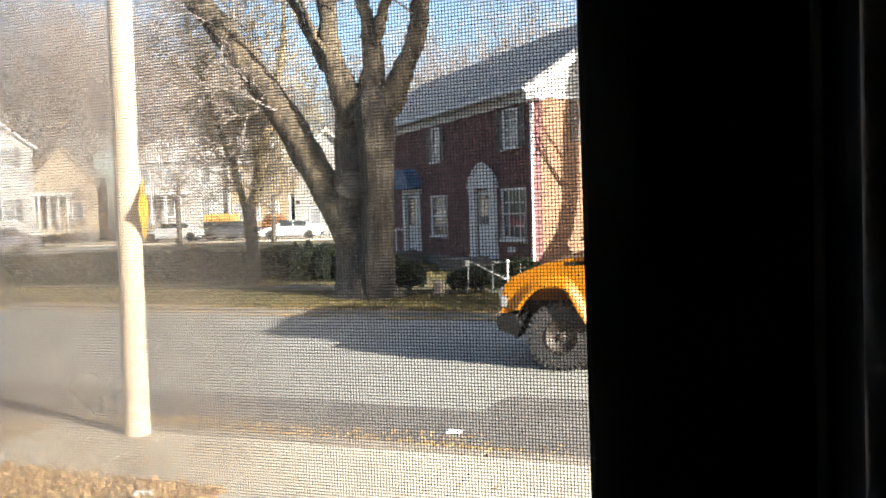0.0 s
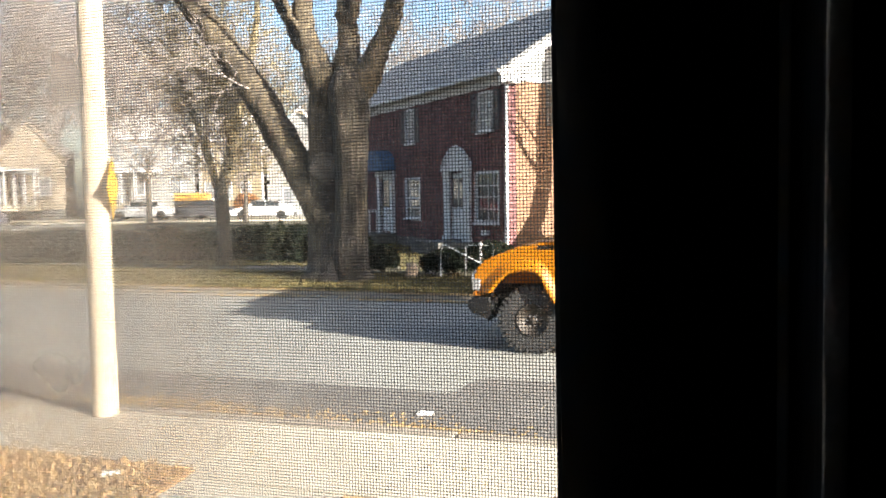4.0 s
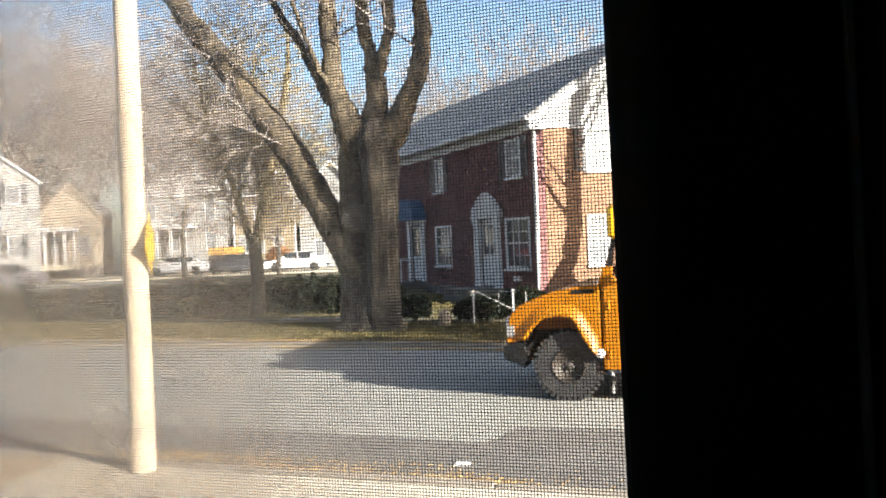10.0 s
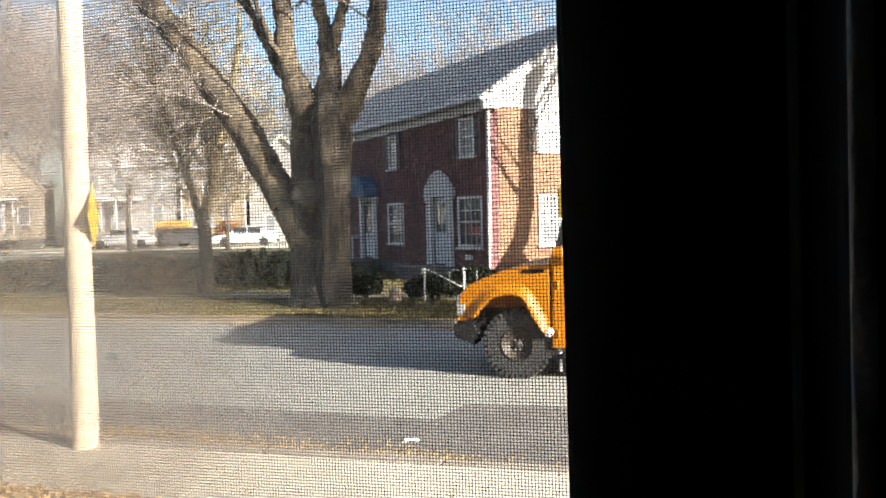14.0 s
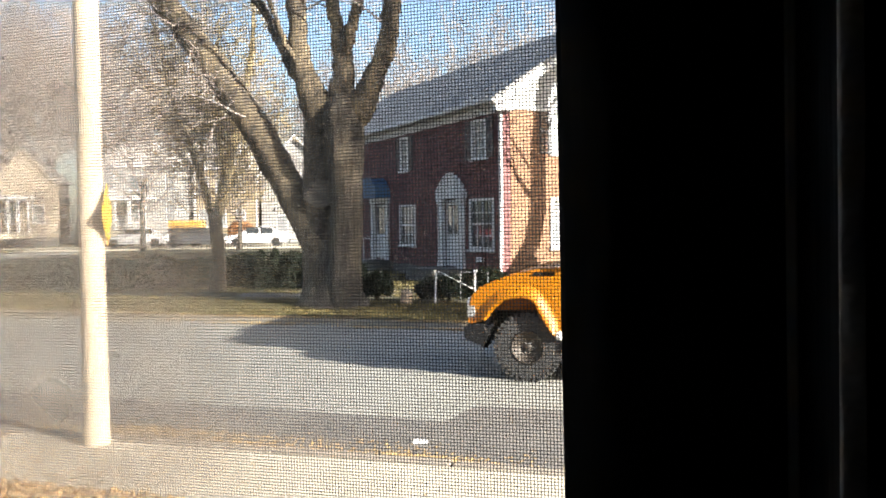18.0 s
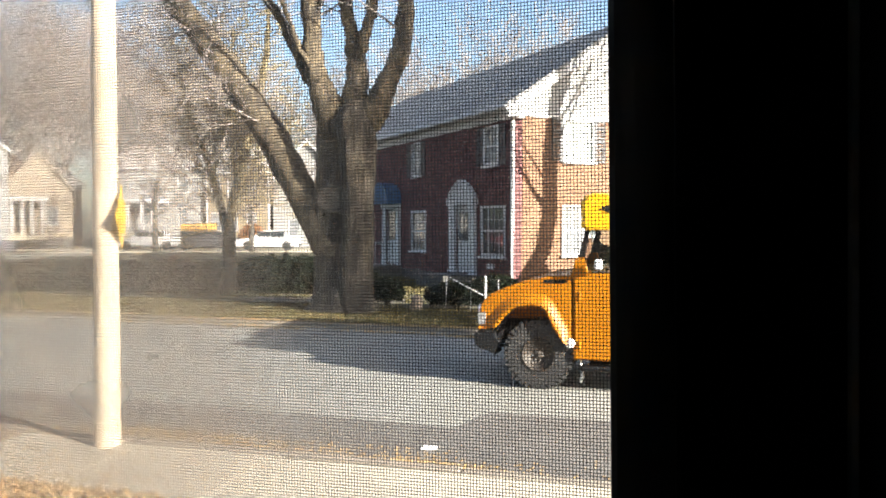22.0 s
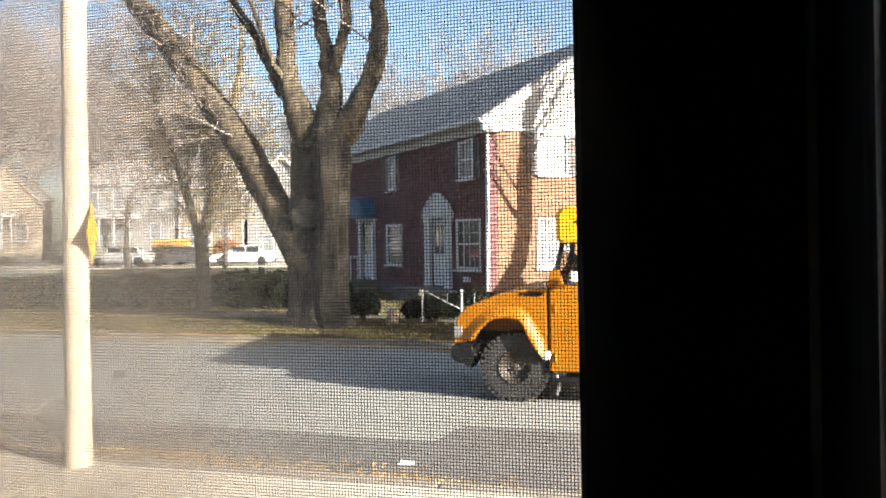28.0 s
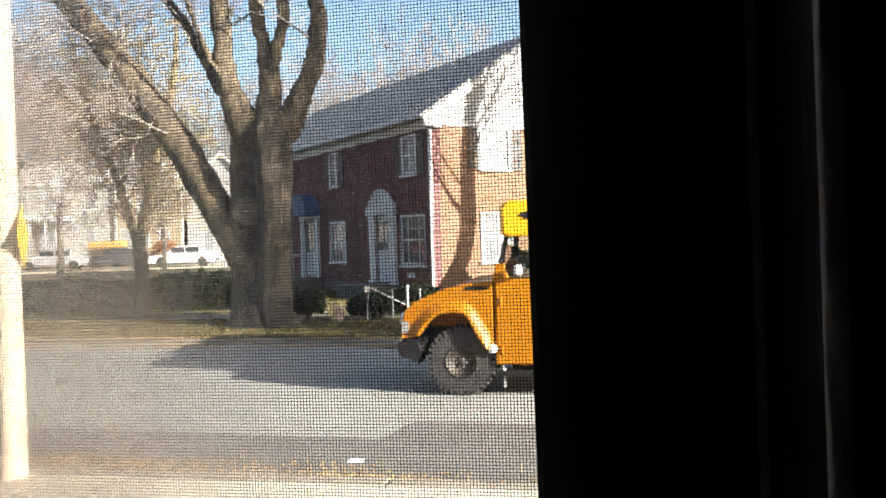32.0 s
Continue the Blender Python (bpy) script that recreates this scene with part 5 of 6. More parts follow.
def truck():
    """Local: x towards the rear from the front hub, y away from the viewer, near side at y = 0."""
    t = thing("work_truck", "orange-yellow work truck with black bumper standing in the lane", "truck", STREET @ pose(-1.465, 8.93, 0))
    R = 0.405
    W = 1.86
    # fender profile with its angular wheel arch
    arch = [(0.39, 0.52), (0.30, 0.58), (0.19, 0.74), (0.10, 0.93), (0.04, 0.985), (-0.06, 1.0), (-0.20, 0.99), (-0.30, 0.95), (-0.42, 0.84), (-0.50, 0.72)]
    prof = [(-0.66, 0.68), (-0.70, 0.74), (-0.705, 0.93), (-0.67, 1.02), (-0.58, 1.11), (-0.46, 1.168), (-0.19, 1.272), (0.13, 1.336), (0.39, 1.36)]
    poly = prof + arch
    inner = prof + [(0.39, 0.62)] + [(x, z + 0.09) for x, z in arch[1:-1]] + [(-0.60, 0.78)]
    for y0, y1, y2 in ((0.0, 0.035, 0.30), (W, W - 0.035, W - 0.30)):
        f = Build().prism(poly, min(y0, y1), max(y0, y1), 0.012).ob("fender", M["truck_paint"], t)
        Build().prism(inner, min(y1, y2) + 0.001, max(y1, y2) - 0.001).ob("top", M["truck_paint"], f)
        lv, lf = [], []
        for i, (x, z) in enumerate(arch):
            lv += [(x, y1, z + 0.012), (x, y2, z + 0.012), (x, y1, z + 0.022), (x, y2, z + 0.022)]
            if i:
                k = 4 * i
                lf += [(k - 4, k - 3, k + 1, k), (k - 2, k + 2, k + 3, k - 1)]
        Build().add(lv, lf).ob("arch_liner", M["black_trim"], f, "black plastic arch liner")
    hood = [(-0.64, 0.80), (-0.64, 1.02), (-0.46, 1.16), (-0.19, 1.262), (0.13, 1.326), (0.40, 1.35), (0.40, 0.8)]
    Build().prism(hood, 0.305, W - 0.305, 0.01).ob("hood", M["truck_paint"], t)
    # flared skirt round the arch, proud at the opening and fading into the fender
    for side, y0 in ((-1, 0.0), (1, W)):
        vs, fs = [], []
        pts = []
        for (xa, za), (xb, zb) in zip(arch, arch[1:]):
            pts += [(xa + (xb - xa) * q / 4, za + (zb - za) * q / 4) for q in range(4)]
        pts.append(arch[-1])
        n = 9
        for x, z in pts:
            a = math.atan2(z - 0.60, x + 0.06)
            most = 0.17
            if math.cos(a) > 0.05:
                most = min(most, (0.388 - x) / math.cos(a))
            if math.cos(a) < -0.3:
                most = min(most, (x + 0.685) / -math.cos(a))
            most = max(most, 0.004)
            vs.append((x, y0, z))
            for q in range(n):
                w = q / (n - 1)
                out = 0.075 * (0.5 + 0.5 * math.cos(math.pi * w)) * min(1.0, most / 0.08) + 0.003 * (1 - w) - 0.004 * w
                vs.append((x + math.cos(a) * most * w, y0 + side * out, z + math.sin(a) * most * w))
        for i in range(len(pts) - 1):
            for q in range(n):
                k = i * (n + 1) + q
                fs.append((k, k + 1, k + n + 2, k + n + 1))
        Build().add(vs, fs).ob("fender_flare", M["truck_paint"], t, smooth=True)
    lin = Build()
    vs, fs = [], []
    for i, a in enumerate(range(-10, 196, 8)):
        c, s_ = math.cos(math.radians(a)), math.sin(math.radians(a))
        vs += [(-0.03 + 0.52 * c, 0.04, R + 0.05 + 0.56 * s_), (-0.03 + 0.52 * c, 0.55, R + 0.05 + 0.56 * s_)]
        if i:
            fs.append((2 * i - 2, 2 * i - 1, 2 * i + 1, 2 * i))
    lin.add(vs, fs)
    lin.ob("wheel_well", M["black_trim"], t)
    Build().box(-0.5, 0.5, 0.55, W - 0.55, 0.42, 0.98).ob("engine_bay", M["black_trim"], t)
    Build().box(-0.62, 5.2, 0.38, 0.52, 0.42, 0.56).box(-0.62, 5.2, W - 0.52, W - 0.38, 0.42, 0.56).box(0.6, 3.3, 0.10, W - 0.1, 0.30, 0.36).ob("chassis", M["black_trim"], t)
    # front: bumper, grille, lamps
    bp = Build()
    bp.prism([(-0.62, 0.44), (-0.73, 0.47), (-0.77, 0.53), (-0.77, 0.62), (-0.72, 0.665), (-0.52, 0.665), (-0.46, 0.54)], -0.02, W + 0.02, 0.015)
    bp.prism([(-0.54, 0.40), (-0.63, 0.44), (-0.46, 0.66), (-0.40, 0.70)], 0.0, 0.26)
    bp.ob("bumper", M["black_trim"], t)
    g = Build()
    for i in range(9):
        y = 0.42 + i * (W - 0.84) / 8
        g.box(-0.735, -0.66, y - 0.03, y + 0.03, 0.70, 0.98)
    g.ob("grille", M["black_trim"], t)
    for y in (0.16, W - 0.16):
        hl = Build().lathe([(0.10, -0.70), (0.10, -0.735), (0.07, -0.755), (0.0, -0.76)], (0, y, 0.88), "x", 18).ob("headlight", M["lamp_glass"], t)
    for y in (-0.004, W - 0.03):
        Build().box(-0.725, -0.63, y - 0.004, y + 0.034, 0.745, 0.89, 0.008).ob("corner_lamp", M["grey_lens"], t, "clear corner lamp")
        Build().box(-0.715, -0.62, y - 0.004, y + 0.034, 0.685, 0.73, 0.006).ob("side_marker", M["amber"], t)
    # dark hood latch and vent on the near side
    Build().prism([(0.05, 1.255), (0.08, 1.30), (0.30, 1.31), (0.34, 1.28), (0.30, 1.255)], -0.010, 0.012).ob("hood_vent", M["black_trim"], t)
    # cab
    cab = Build().prism([(0.400, 0.37), (0.400, 1.36), (0.44, 1.40), (2.25, 1.40), (2.30, 1.34), (2.30, 0.37)], 0.02, W - 0.02, 0.02).ob("cab", M["truck_paint"], t)
    dr = Build().prism([(0.425, 0.38), (0.425, 1.34), (0.465, 1.38), (1.62, 1.38), (1.62, 0.38)], -0.012, 0.018, 0.008).ob("door", M["truck_paint"], t)
    Build().box(1.38, 1.56, -0.032, -0.012, 1.10, 1.15, 0.008).ob("handle", M["black_trim"], dr)
    for z in (0.55, 1.12):
        Build().tube([(0.485, -0.012, z - 0.05), (0.485, -0.012, z + 0.05)], [0.016, 0.016], 8).ob("hinge", M["truck_paint"], dr)
    # pillars and glass
    for y in (0.05, W - 0.12):
        Build().prism([(0.455, 1.56), (0.53, 1.56), (0.585, 1.90), (0.54, 1.90)], y, y + 0.045, 0.006).ob("pillar", M["black_trim"], t)
        Build().prism([(0.38, 1.36), (0.60, 1.36), (0.55, 1.45), (0.53, 1.56), (0.43, 1.56)], y - 0.03, y + 0.08, 0.008).ob("windscreen_post", M["truck_paint"], t)
        Build().box(1.60, 1.70, y, y + 0.07, 1.40, 1.90, 0.008).ob("pillar", M["truck_paint"], t)
    Build().add([(0.45, 0.13, 1.41), (0.45, W - 0.13, 1.41), (0.54, W - 0.13, 1.88), (0.54, 0.13, 1.88), (0.456, 0.13, 1.41), (0.456, W - 0.13, 1.41), (0.546, W - 0.13, 1.88), (0.546, 0.13, 1.88)], [(0, 1, 2, 3), (4, 5, 6, 7), (0, 1, 5, 4), (1, 2, 6, 5), (2, 3, 7, 6), (3, 0, 4, 7)]).ob("windscreen", M["cab_glass"], t)
    Build().prism([(0.56, 1.41), (1.59, 1.41), (1.59, 1.88), (0.62, 1.88)], 0.082, 0.087).ob("side_window", M["cab_glass"], t)
    Build().box(0.62, 1.62, -0.016, 0.03, 1.385, 1.415, 0.005).ob("window_strip", M["chrome"], t, "bright window strip")
    # roof cap
    cp = Build()
    cp.prism([(0.54, 1.88), (0.50, 1.92), (0.49, 2.20), (0.53, 2.27), (0.62, 2.30), (3.4, 2.30), (3.4, 1.88)], -0.06, W + 0.06, 0.05)
    cp.ob("roof_cap", M["cap_paint"], t, "bright yellow roof cap")
    Build().prism([(0.70, 2.12), (0.80, 2.17), (0.98, 2.17), (0.98, 2.08), (0.80, 2.08)], -0.068, -0.056).ob("marker", M["black_trim"], t)
    # mirror
    # white lens material paints the mirror's glint
    mi = Build().box(0.66, 0.75, -0.18, -0.05, 1.43, 1.55, 0.02).ob("mirror", M["lamp_glass"], t, "wing mirror with its glint painted white")
    Build().tube([(0.70, 0.02, 1.40), (0.70, -0.12, 1.45)], [0.012, 0.012], 6).ob("bracket", M["black_trim"], mi)
    # step, splash guard, drop tank
    Build().box(0.50, 1.60, -0.02, 0.14, 0.25, 0.31, 0.01).ob("step", M["black_trim"], t)
    # white dome paints the glint at the fender tip
    Build().lathe([(0.058, 0.0), (0.055, -0.02), (0.04, -0.04), (0.02, -0.05), (0.0, -0.053)], (0.375, -0.002, 0.565), "y", 16).ob("reflector", M["lamp_glass"], t, "fender tip reflector with its glint painted white")
    Build().tube([(0.46, 0.06, 0.42), (0.52, 0.05, 0.26), (0.50, 0.05, 0.10)], [0.022, 0.02, 0.02], 6).ob("splash_bracket", M["galvanised"], t)
    # upper boxes are unseen, added to lengthen the shadow to the kerb
    Build().box(2.35, 5.3, 0.0, W, 0.57, 1.875, 0.03).box(3.42, 5.3, 0.02, W - 0.02, 1.86, 2.5, 0.03).box(2.95, 5.3, 0.02, W - 0.02, 2.305, 3.35, 0.05).ob("load_body", M["truck_paint"], t)
    wheel(t, 0.0, 0.15, R, 0.25, -1)
    wheel(t, 0.02, W - 0.15, R, 0.25, 1)
    wheel(t, 4.25, 0.15, R, 0.25, -1)
    wheel(t, 4.25, W - 0.15, R, 0.25, 1)
    Build().tube([(0.02, 0.2, R), (0.02, W - 0.2, R)], [0.06, 0.06], 8).ob("axle", M["black_trim"], t)
    Build().tube([(4.25, 0.2, R), (4.25, W - 0.2, R)], [0.06, 0.06], 8).ob("axle", M["black_trim"], t)


truck()


def car(name, label, x, y, yaw, paint, kind="sedan", z=0.11):
    t = thing(name, label, "car", pose(x, y, z, 0, 0, yaw), group="parked cars behind the lawn")
    L, W = (4.5, 1.8) if kind == "sedan" else (5.1, 1.95)
    if kind == "sedan":
        body = [(-2.2, 0.28), (-2.25, 0.55), (-2.15, 0.72), (-1.1, 0.88), (1.2, 0.92), (2.1, 0.90), (2.25, 0.7), (2.22, 0.3)]
        top = [(-1.15, 0.88), (-0.45, 1.38), (0.75, 1.42), (1.65, 0.92)]
    else:
        body = [(-2.5, 0.32), (-2.55, 0.7), (-2.4, 0.95), (-1.75, 1.10), (2.5, 1.12), (2.55, 0.35)]
        top = [(-1.75, 1.10), (-1.05, 1.85), (-0.8, 1.95), (2.35, 1.97), (2.5, 1.12)]
    Build().prism(body, -W / 2, W / 2, 0.05).ob("body", paint, t)
    Build().prism(top, -W / 2 + 0.12, W / 2 - 0.12, 0.05).ob("cabin", paint, t)
    zt = 1.32 if kind == "sedan" else 1.75
    for s in (-1, 1):
        y0 = s * (W / 2 - 0.115)
        n = 2 if kind == "sedan" else 3
        xa, xb = (-0.75, 1.2) if kind == "sedan" else (-1.2, 2.2)
        for i in range(n):
            p0, p1 = xa + (xb - xa) * i / n + 0.04, xa + (xb - xa) * (i + 1) / n - 0.04
            Build().box(p0, p1, y0 - 0.006, y0 + 0.006, 0.95 if kind == "sedan" else 1.18, zt).ob("side_window", M["glass_dark"], t)
    fx = [(-1.10, -0.50, 0.92, 1.34)] if kind == "sedan" else [(-1.72, -1.12, 1.16, 1.80)]
    for x0, x1, z0, z1 in fx:
        Build().add([(x0, -W / 2 + 0.2, z0), (x0, W / 2 - 0.2, z0), (x1, W / 2 - 0.25, z1), (x1, -W / 2 + 0.25, z1), (x0 - 0.02, -W / 2 + 0.2, z0 + 0.02), (x0 - 0.02, W / 2 - 0.2, z0 + 0.02), (x1 - 0.02, W / 2 - 0.25, z1 + 0.02), (x1 - 0.02, -W / 2 + 0.25, z1 + 0.02)],
                    [(0, 1, 2, 3), (4, 5, 6, 7), (0, 1, 5, 4), (1, 2, 6, 5), (2, 3, 7, 6), (3, 0, 4, 7)]).ob("windscreen", M["glass_dark"], t)
    Build().box(-L / 2 - 0.06, -L / 2 + 0.1, -W / 2 + 0.05, W / 2 - 0.05, 0.3, 0.48, 0.03).box(L / 2 - 0.1, L / 2 + 0.06, -W / 2 + 0.05, W / 2 - 0.05, 0.3, 0.48, 0.03).ob("bumpers", M["black_trim"], t)
    for s in (-1, 1):
        Build().box(-L / 2 - 0.03, -L / 2 + 0.12, s * 0.62 - 0.14, s * 0.62 + 0.14, 0.58, 0.70, 0.02).ob("headlight", M["lamp_glass"], t)
        for x0 in (-L * 0.31, L * 0.30):
            wh = Build().lathe([(0.19, -0.1), (0.31, -0.1), (0.33, -0.06), (0.33, 0.06), (0.31, 0.1), (0.19, 0.1)], (x0, s * (W / 2 - 0.09), 0.33), "y", 20).ob("wheel", M["rubber"], t)
            Build().lathe([(0.20, s * 0.10), (0.12, s * 0.07), (0.0, s * 0.09)], (x0, s * (W / 2 - 0.09), 0.33), "y", 14).ob("rim", M["rim"], wh)
    return t


car("parked_car", "white car parked behind the lawn", -19.4, 55.5, 6, M["car_white"])
car("parked_car", "long white car parked beyond the tree", -11.0, 56.0, 4, M["car_white"])
car("parked_car", "dark car parked behind the small tree", -15.6, 56.6, 5, M["car_dark"])
car("parked_car", "silver-grey car parked at the side street", -24.7, 42.3, 40, M["car_silver"], "sedan", 0.08)
car("parked_car", "dark red car parked by the white house", -27.9, 42.6, 40, M["car_red"], "sedan", 0.08)


# ---- far houses ----
def far_house(label, x, y, yaw, W, D, eave, ridge, wall, porch=False, wins=((0.18, 0.5, 0.82), 2), front_gable=True, shut=0.0, lift=0.0, high=False, boards=False, rake=None):
    h = thing("far_house", label, "house", pose(x, y, 0.05 + lift, 0, 0, yaw), group="houses behind the lawn")
    if lift > 0:
        Build().box(0.02, W - 0.02, 0.02, D - 0.02, -lift - 0.2, -0.002).ob("foundation", M["dark_concrete"], h)
    T = lambda a, n, z: (a, -n, z)
    rows = [(0.95, 2.35)] + ([(eave - 1.3, eave - 0.08) if high else (eave - 1.95, eave - 0.6)] if wins[1] == 2 else [])
    holes = []
    for z0, z1 in rows:
        for f in wins[0]:
            holes.append((W * f - 0.42, W * f + 0.42, z0, z1))
    wall_cells(Build(T), 0, W, 0, eave, -0.25, 0, holes).ob("wall_front", wall, h)
    Build().box(0, 0.25, 0.25, D, 0, eave).box(W - 0.25, W, 0.25, D, 0, eave).box(0.25, W - 0.25, D - 0.25, D, 0, eave).ob("wall_side", wall, h)
    if boards:
        for a in (0.0, W - 0.18):
            Build(T).box(a, a + 0.18, 0.002, 0.05, 0.0, eave - 0.3, 0.01).ob("corner_board", M["white_paint"], h)
    e = 0.2 if lift > 0 else 0.35
    if front_gable:
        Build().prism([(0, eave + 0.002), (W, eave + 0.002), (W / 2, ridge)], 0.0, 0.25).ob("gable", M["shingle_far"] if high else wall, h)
        sl = (ridge - eave) / (W / 2)
        for s in (0, 1):
            X = lambda q: q if s == 0 else W - q
            r = Build()
            zE, zR = eave - e * sl + 0.05, ridge + 0.05
            r.add([(X(-e), -e, zE), (X(-e), D + e, zE), (X(W / 2), D + e, zR), (X(W / 2), -e, zR), (X(-e), -e, zE + 0.14), (X(-e), D + e, zE + 0.14), (X(W / 2), D + e, zR + 0.14), (X(W / 2), -e, zR + 0.14)],
                  [(0, 1, 2, 3), (4, 5, 6, 7), (0, 1, 5, 4), (1, 2, 6, 5), (2, 3, 7, 6), (3, 0, 4, 7)])
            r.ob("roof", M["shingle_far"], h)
            k = Build()
            k.add([(X(-e), -e - 0.03, zE - 0.06), (X(W / 2), -e - 0.03, zR - 0.06), (X(W / 2), -e - 0.03, zR + 0.16), (X(-e), -e - 0.03, zE + 0.16), (X(-e), -e - 0.002, zE - 0.06), (X(W / 2), -e - 0.002, zR - 0.06), (X(W / 2), -e - 0.002, zR + 0.16), (X(-e), -e - 0.002, zE + 0.16)],
                  [(0, 1, 2, 3), (4, 5, 6, 7), (0, 1, 5, 4), (1, 2, 6, 5), (2, 3, 7, 6), (3, 0, 4, 7)])
            k.ob("rake_board", rake or M["white_paint"], h)
    else:
        r = Build()
        sl = (ridge - eave) / (D / 2)
        zE = eave - e * sl + 0.05
        for s in (0, 1):
            Y = lambda q: q if s == 0 else D - q
            r.add([(-e, Y(-e), zE), (W + e, Y(-e), zE), (W + e, Y(D / 2), ridge), (-e, Y(D / 2), ridge), (-e, Y(-e), zE + 0.14), (W + e, Y(-e), zE + 0.14), (W + e, Y(D / 2), ridge + 0.14), (-e, Y(D / 2), ridge + 0.14)],
                  [(0, 1, 2, 3), (4, 5, 6, 7), (0, 1, 5, 4), (1, 2, 6, 5), (2, 3, 7, 6), (3, 0, 4, 7)])
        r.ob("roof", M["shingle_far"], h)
        for q in (0, W - 0.25):
            Build(lambda a, n, z: (q + n, a, z)).prism([(0.25, eave + 0.002), (D - 0.25, eave + 0.002), (D / 2, ridge - 0.05)], 0.0, 0.25).ob("gable", wall, h)
        Build(T).box(-e, W + e, e - 0.02, e + 0.06, zE - 0.05, zE + 0.12, 0.01).ob("gutter", M["white_paint"], h)
    # pale panes carry the far haze in their colour
    for a0, a1, z0, z1 in holes:
        window_unit(h, T, a0, a1, z0, z1, 1, 2, M["glass_pale"], shutters=shut, rail=False)
    if porch:
        p = Build(T).box(0.3, W * 0.62, 0.002, 2.0, -0.1, 0.35, 0.01).ob("porch_floor", M["concrete"], h)
        Build(T).box(0.15, W * 0.64, 0.002, 2.2, 2.65, 2.95, 0.02).ob("porch_roof", M["white_paint"], h)
        for i in range(4):
            a = 0.5 + (W * 0.62 - 0.9) * i / 3
            Build(T).box(a, a + 0.2, 1.75, 1.95, 0.352, 2.648, 0.02).ob("porch_column", M["white_paint"], h)
    return h


far_house("white clapboard house with gable, dark shutters and columned porch", -31.52, 47.28, 28, 5.8, 9, 5.7, 7.9, M["white_siding"], porch=True, wins=((0.24, 0.74), 2), shut=0.34, lift=0.85, high=True)
far_house("brown shaded house behind bare trees", -37.0, 64.0, 6, 6.0, 9, 5.6, 8.2, M["brown_siding"], wins=((0.3, 0.7), 2))
far_house("cream house with a white columned porch", -29.95, 56.0, 26, 4.5, 9, 3.5, 6.2, M["cream_siding"], porch=True, wins=((0.3, 0.7), 1), lift=0.85, rake=M["cream_siding"])
far_house("white two-storey house with a columned porch in full sun", -24.5, 62.0, 2, 6.8, 9, 5.4, 7.6, M["white_siding"], porch=True, wins=((0.10, 0.38, 0.80), 2), front_gable=False, lift=0.9)
far_house("tan clapboard house with white corner boards", -17.3, 62.4, 2, 5.1, 9, 5.6, 8.0, M["tan_siding"], wins=((0.16, 0.42, 0.72), 2), front_gable=False, lift=0.5, boards=True)
far_house("narrow white house with a steep gable", -11.89, 62.4, 2, 5.4, 9, 5.6, 8.6, M["white_siding"], wins=((0.3, 0.7), 2))
far_house("brick row house with white trim beyond the trees", -6.0, 64.0, 2, 9.0, 9, 5.8, 8.2, M["brick_sun_tone"], wins=((0.15, 0.5, 0.85), 2), front_gable=False)


def trailer():
    t = thing("box_trailer", "orange-yellow panelled trailer parked on the street", "trailer", pose(-16.2, 58.0, 0.11, 0, 0, 4))
    for i in range(3):
        Build().box(-1.6 + i * 0.8, -0.82 + i * 0.8, -0.8, 0.8, 1.35, 1.88, 0.02).ob("panel", M["orange_panel"], t)
    Build().box(-1.6, 0.8, -0.78, 0.78, 0.6, 1.345).ob("body", M["car_dark"], t)
    for x in (-1.1, 0.3):
        for s in (-1, 1):
            Build().lathe([(0.2, -0.1), (0.33, -0.08), (0.33, 0.08), (0.2, 0.1)], (x, s * 0.8, 0.33), "y", 16).ob("wheel", M["rubber"], t)
    Build().box(-1.5, 0.7, -0.6, 0.6, 0.3, 0.6).ob("chassis", M["black_trim"], t)


trailer()


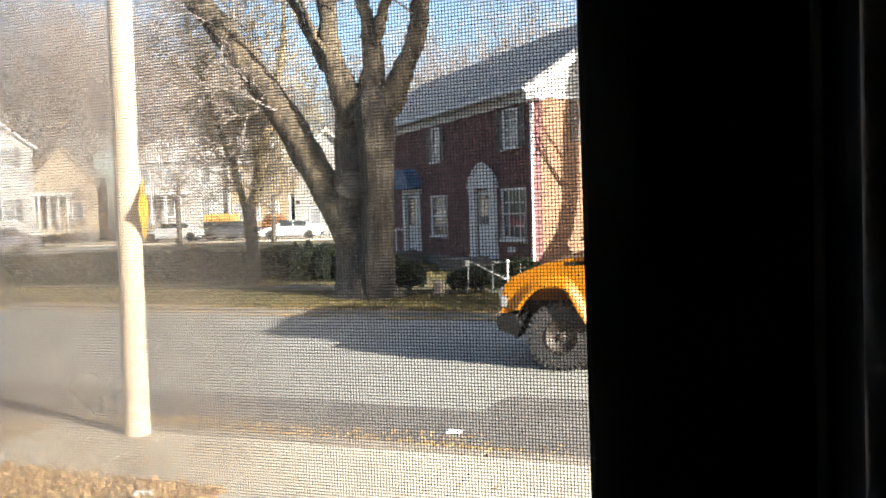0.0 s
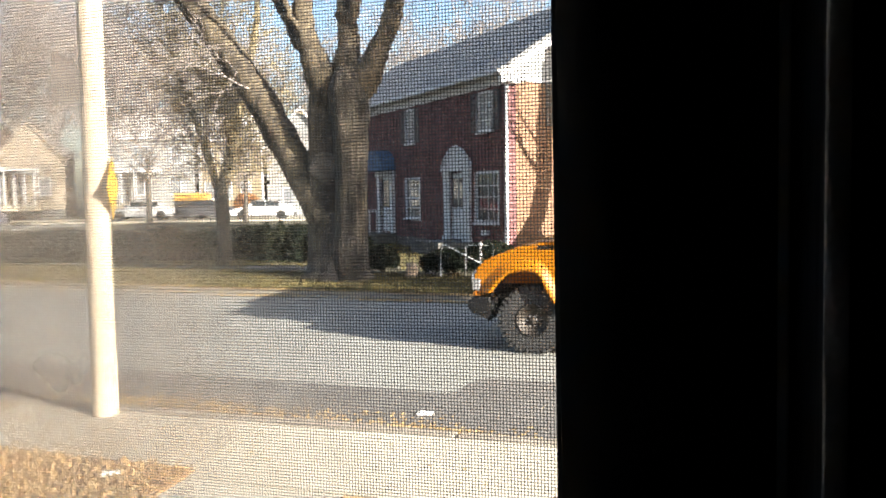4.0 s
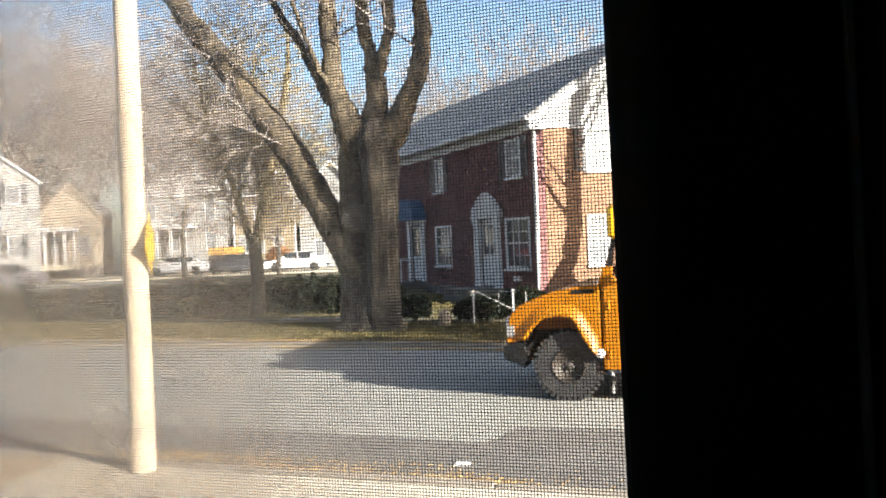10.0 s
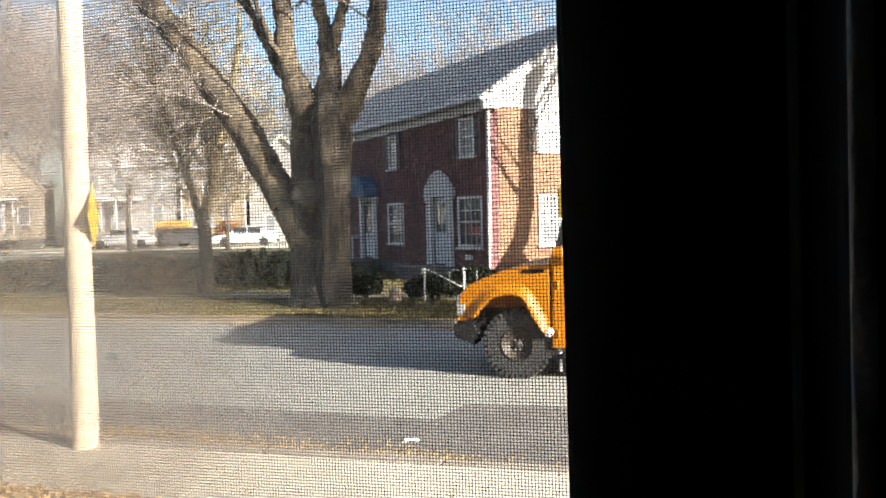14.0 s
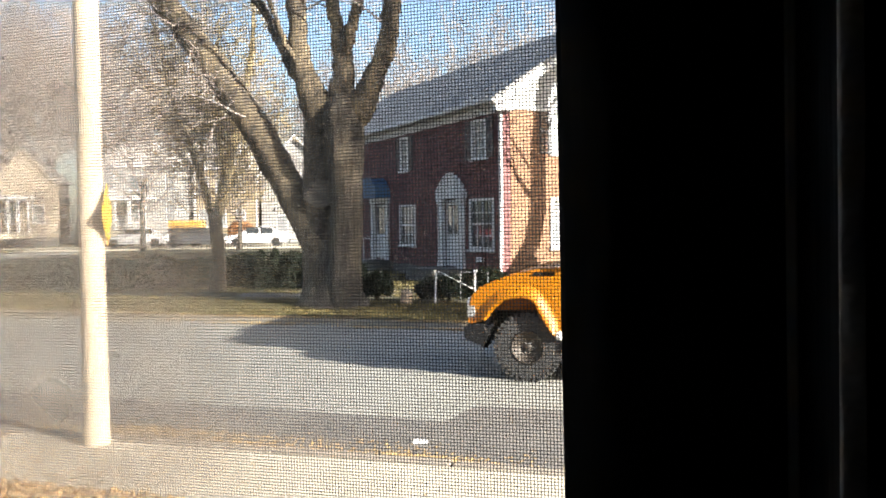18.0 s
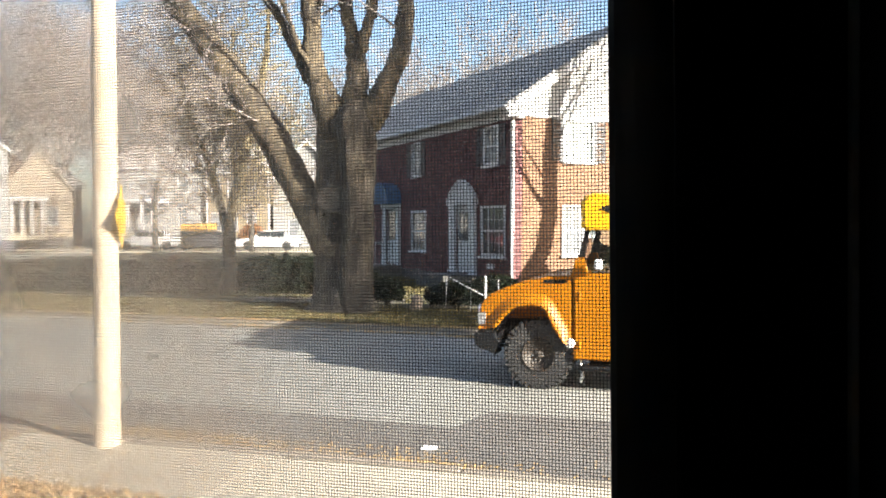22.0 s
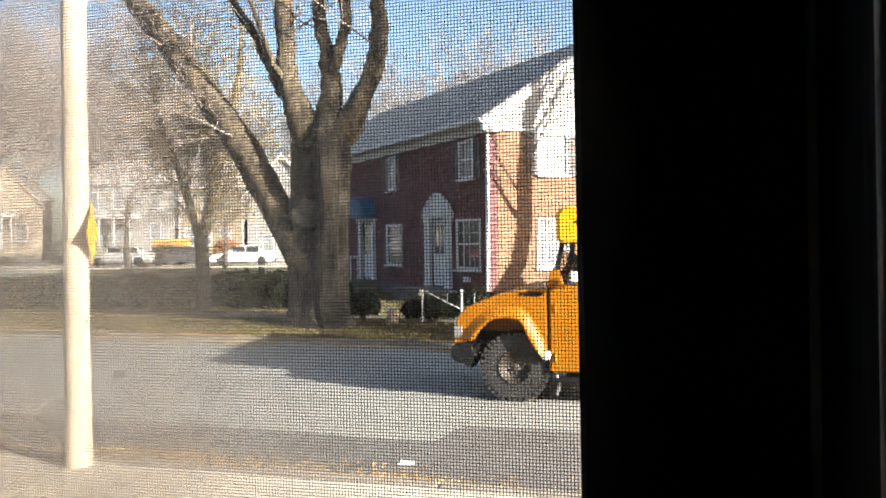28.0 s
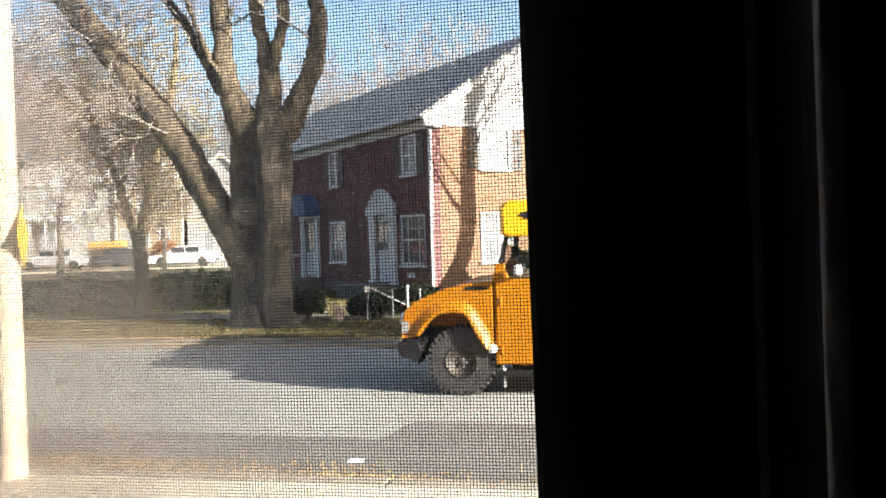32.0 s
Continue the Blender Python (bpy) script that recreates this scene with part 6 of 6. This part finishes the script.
# ---- small things on the ground ----
def litter():
    rng = random.Random(8)

    def leaves(name, label, mat_, n, u0, u1, v0, v1, z, size, clumps=0):
        V, F = [], []
        heaps = [(rng.uniform(u0, u1), rng.triangular(v0, v1, v0), rng.uniform(0.2, 0.7)) for q in range(clumps)]
        for i in range(n):
            u, v = rng.uniform(u0, u1), rng.uniform(v0, v1) if rng.random() < 0.6 else rng.triangular(v0, v1, (v0 + v1) / 2)
            if heaps and rng.random() < 0.85:
                h = rng.choice(heaps)
                u, v = rng.gauss(h[0], h[2]), max(v0, rng.gauss(h[1], 0.05))
            s, w = size * rng.uniform(0.5, 1.4), rng.uniform(0, 6.28)
            c, q = math.cos(w), math.sin(w)
            k = len(V)
            lift = rng.uniform(0.2, 0.8) * s
            for a, b_, h in ((-1, 0, 0.1), (0, 0.6, 0.5), (1, 0, 0.15), (0, -0.6, 0.6)):
                V.append((u + (a * c - b_ * q) * s, v + (a * q + b_ * c) * s, z + 0.003 + h * lift))
            F.append((k, k + 1, k + 2, k + 3))
        o = link_mesh(name, V, F, mat_, recalc=False)
        o.matrix_basis = STREET
        tagged(o, label, "leaves", kind="stuff")
    leaves("leaf_litter", "dry orange-brown leaves along the gutter", M["leaf_litter"], 2300, -5.4, -1.6, 5.70, 6.2, 0.003, 0.021, 16)
    leaves("leaf_litter", "few dry leaves lying on the asphalt", M["leaf_litter"], 420, -9, 4, 5.70, 6.3, 0.005, 0.014)
    leaves("leaf_litter", "dry leaves scattered over the pavement", M["leaf_litter"], 160, -9, 4, 4.5, 5.55, 0.062, 0.018)
    leaves("leaf_litter", "crumbled dry leaves drifted over the pavement", M["leaf_litter"], 1500, -9, -3.5, 4.33, 5.45, 0.062, 0.015, 40)
    leaves("leaf_litter", "brown leaves lying on the lawn", M["leaf_litter"], 5200, -9, -3.05, 2.6, 4.44, 0.070, 0.035)
    leaves("leaf_litter", "brown leaves lying on the shaded lawn", M["leaf_litter"], 1500, -1.85, 4, 3.2, 4.30, 0.052, 0.03)
    leaves("leaf_litter", "brown leaves swept along the far kerb", M["leaf_litter"], 5200, -26, 2, 12.72, 13.18, 0.005, 0.03, 46)
    leaves("leaf_litter", "brown leaves drifted over the far kerbstones", M["leaf_litter"], 3800, -14, 1.5, 13.19, 13.46, 0.078, 0.032)
    leaves("leaf_litter", "dry leaves round the street tree", M["leaf_litter"], 1500, -12, 6, 13.4, 16.1, 0.085, 0.04)

    def blades(name, label, mat_, n, u0, u1, v0, v1, z, h):
        V, F = [], []
        for i in range(n):
            u, v = rng.uniform(u0, u1), rng.uniform(v0, v1)
            w, hh = rng.uniform(0, 6.28), h * rng.uniform(0.5, 1.5)
            c, q = math.cos(w) * 0.02, math.sin(w) * 0.02
            lx, ly = rng.uniform(-0.6, 0.6) * hh, rng.uniform(-0.6, 0.6) * hh
            k = len(V)
            V += [(u - c, v - q, z - 0.01), (u + c, v + q, z - 0.01), (u + lx, v + ly, z + hh)]
            F.append((k, k + 1, k + 2))
        o = link_mesh(name, V, F, mat_, recalc=False)
        o.matrix_basis = STREET
        tagged(o, label, "grass", kind="stuff")
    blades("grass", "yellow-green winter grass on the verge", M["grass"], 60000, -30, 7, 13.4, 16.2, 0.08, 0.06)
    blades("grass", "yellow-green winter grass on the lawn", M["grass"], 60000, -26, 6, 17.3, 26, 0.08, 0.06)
    blades("grass", "short dry grass on the near lawn", M["dry_grass"], 9000, -9, -3.05, 2.6, 4.44, 0.068, 0.035)
    p = Build()
    p.add([(-0.065, -0.04, 0.0), (0.06, -0.035, 0.002), (0.07, 0.03, 0.0), (-0.05, 0.035, 0.003), (-0.065, -0.04, 0.012), (0.0, -0.03, 0.02), (0.07, 0.03, 0.01), (-0.05, 0.035, 0.016)],
          [(0, 1, 2, 3), (4, 5, 6, 7), (0, 1, 5, 4), (1, 2, 6, 5), (2, 3, 7, 6), (3, 0, 4, 7)])
    o = p.ob("paper_scrap", M["paper"])
    o.matrix_basis = pose(0.066, 6.56, 0.006, 0, 0, -10)
    tagged(o, "crumpled white paper scrap on the asphalt", "litter")
    o = Build().add([(-0.09, -0.04, 0), (0.08, -0.05, 0), (0.1, 0.04, 0), (-0.08, 0.05, 0), (-0.08, -0.03, 0.03), (0.06, -0.03, 0.04), (0.09, 0.03, 0.02), (-0.06, 0.04, 0.04)],
                    [(0, 1, 2, 3), (4, 5, 6, 7), (0, 1, 5, 4), (1, 2, 6, 5), (2, 3, 7, 6), (3, 0, 4, 7)]).ob("paper_scrap", M["paper"])
    o.matrix_basis = pose(-2.05, 5.06, 0.070, 0, 0, 30) @ Matrix.Scale(0.7, 4)
    tagged(o, "white paper scrap lying on the brown lawn", "litter")


litter()


def motions():
    """Nothing in the place moves by itself; the camera's walk is keyed above."""


motions()
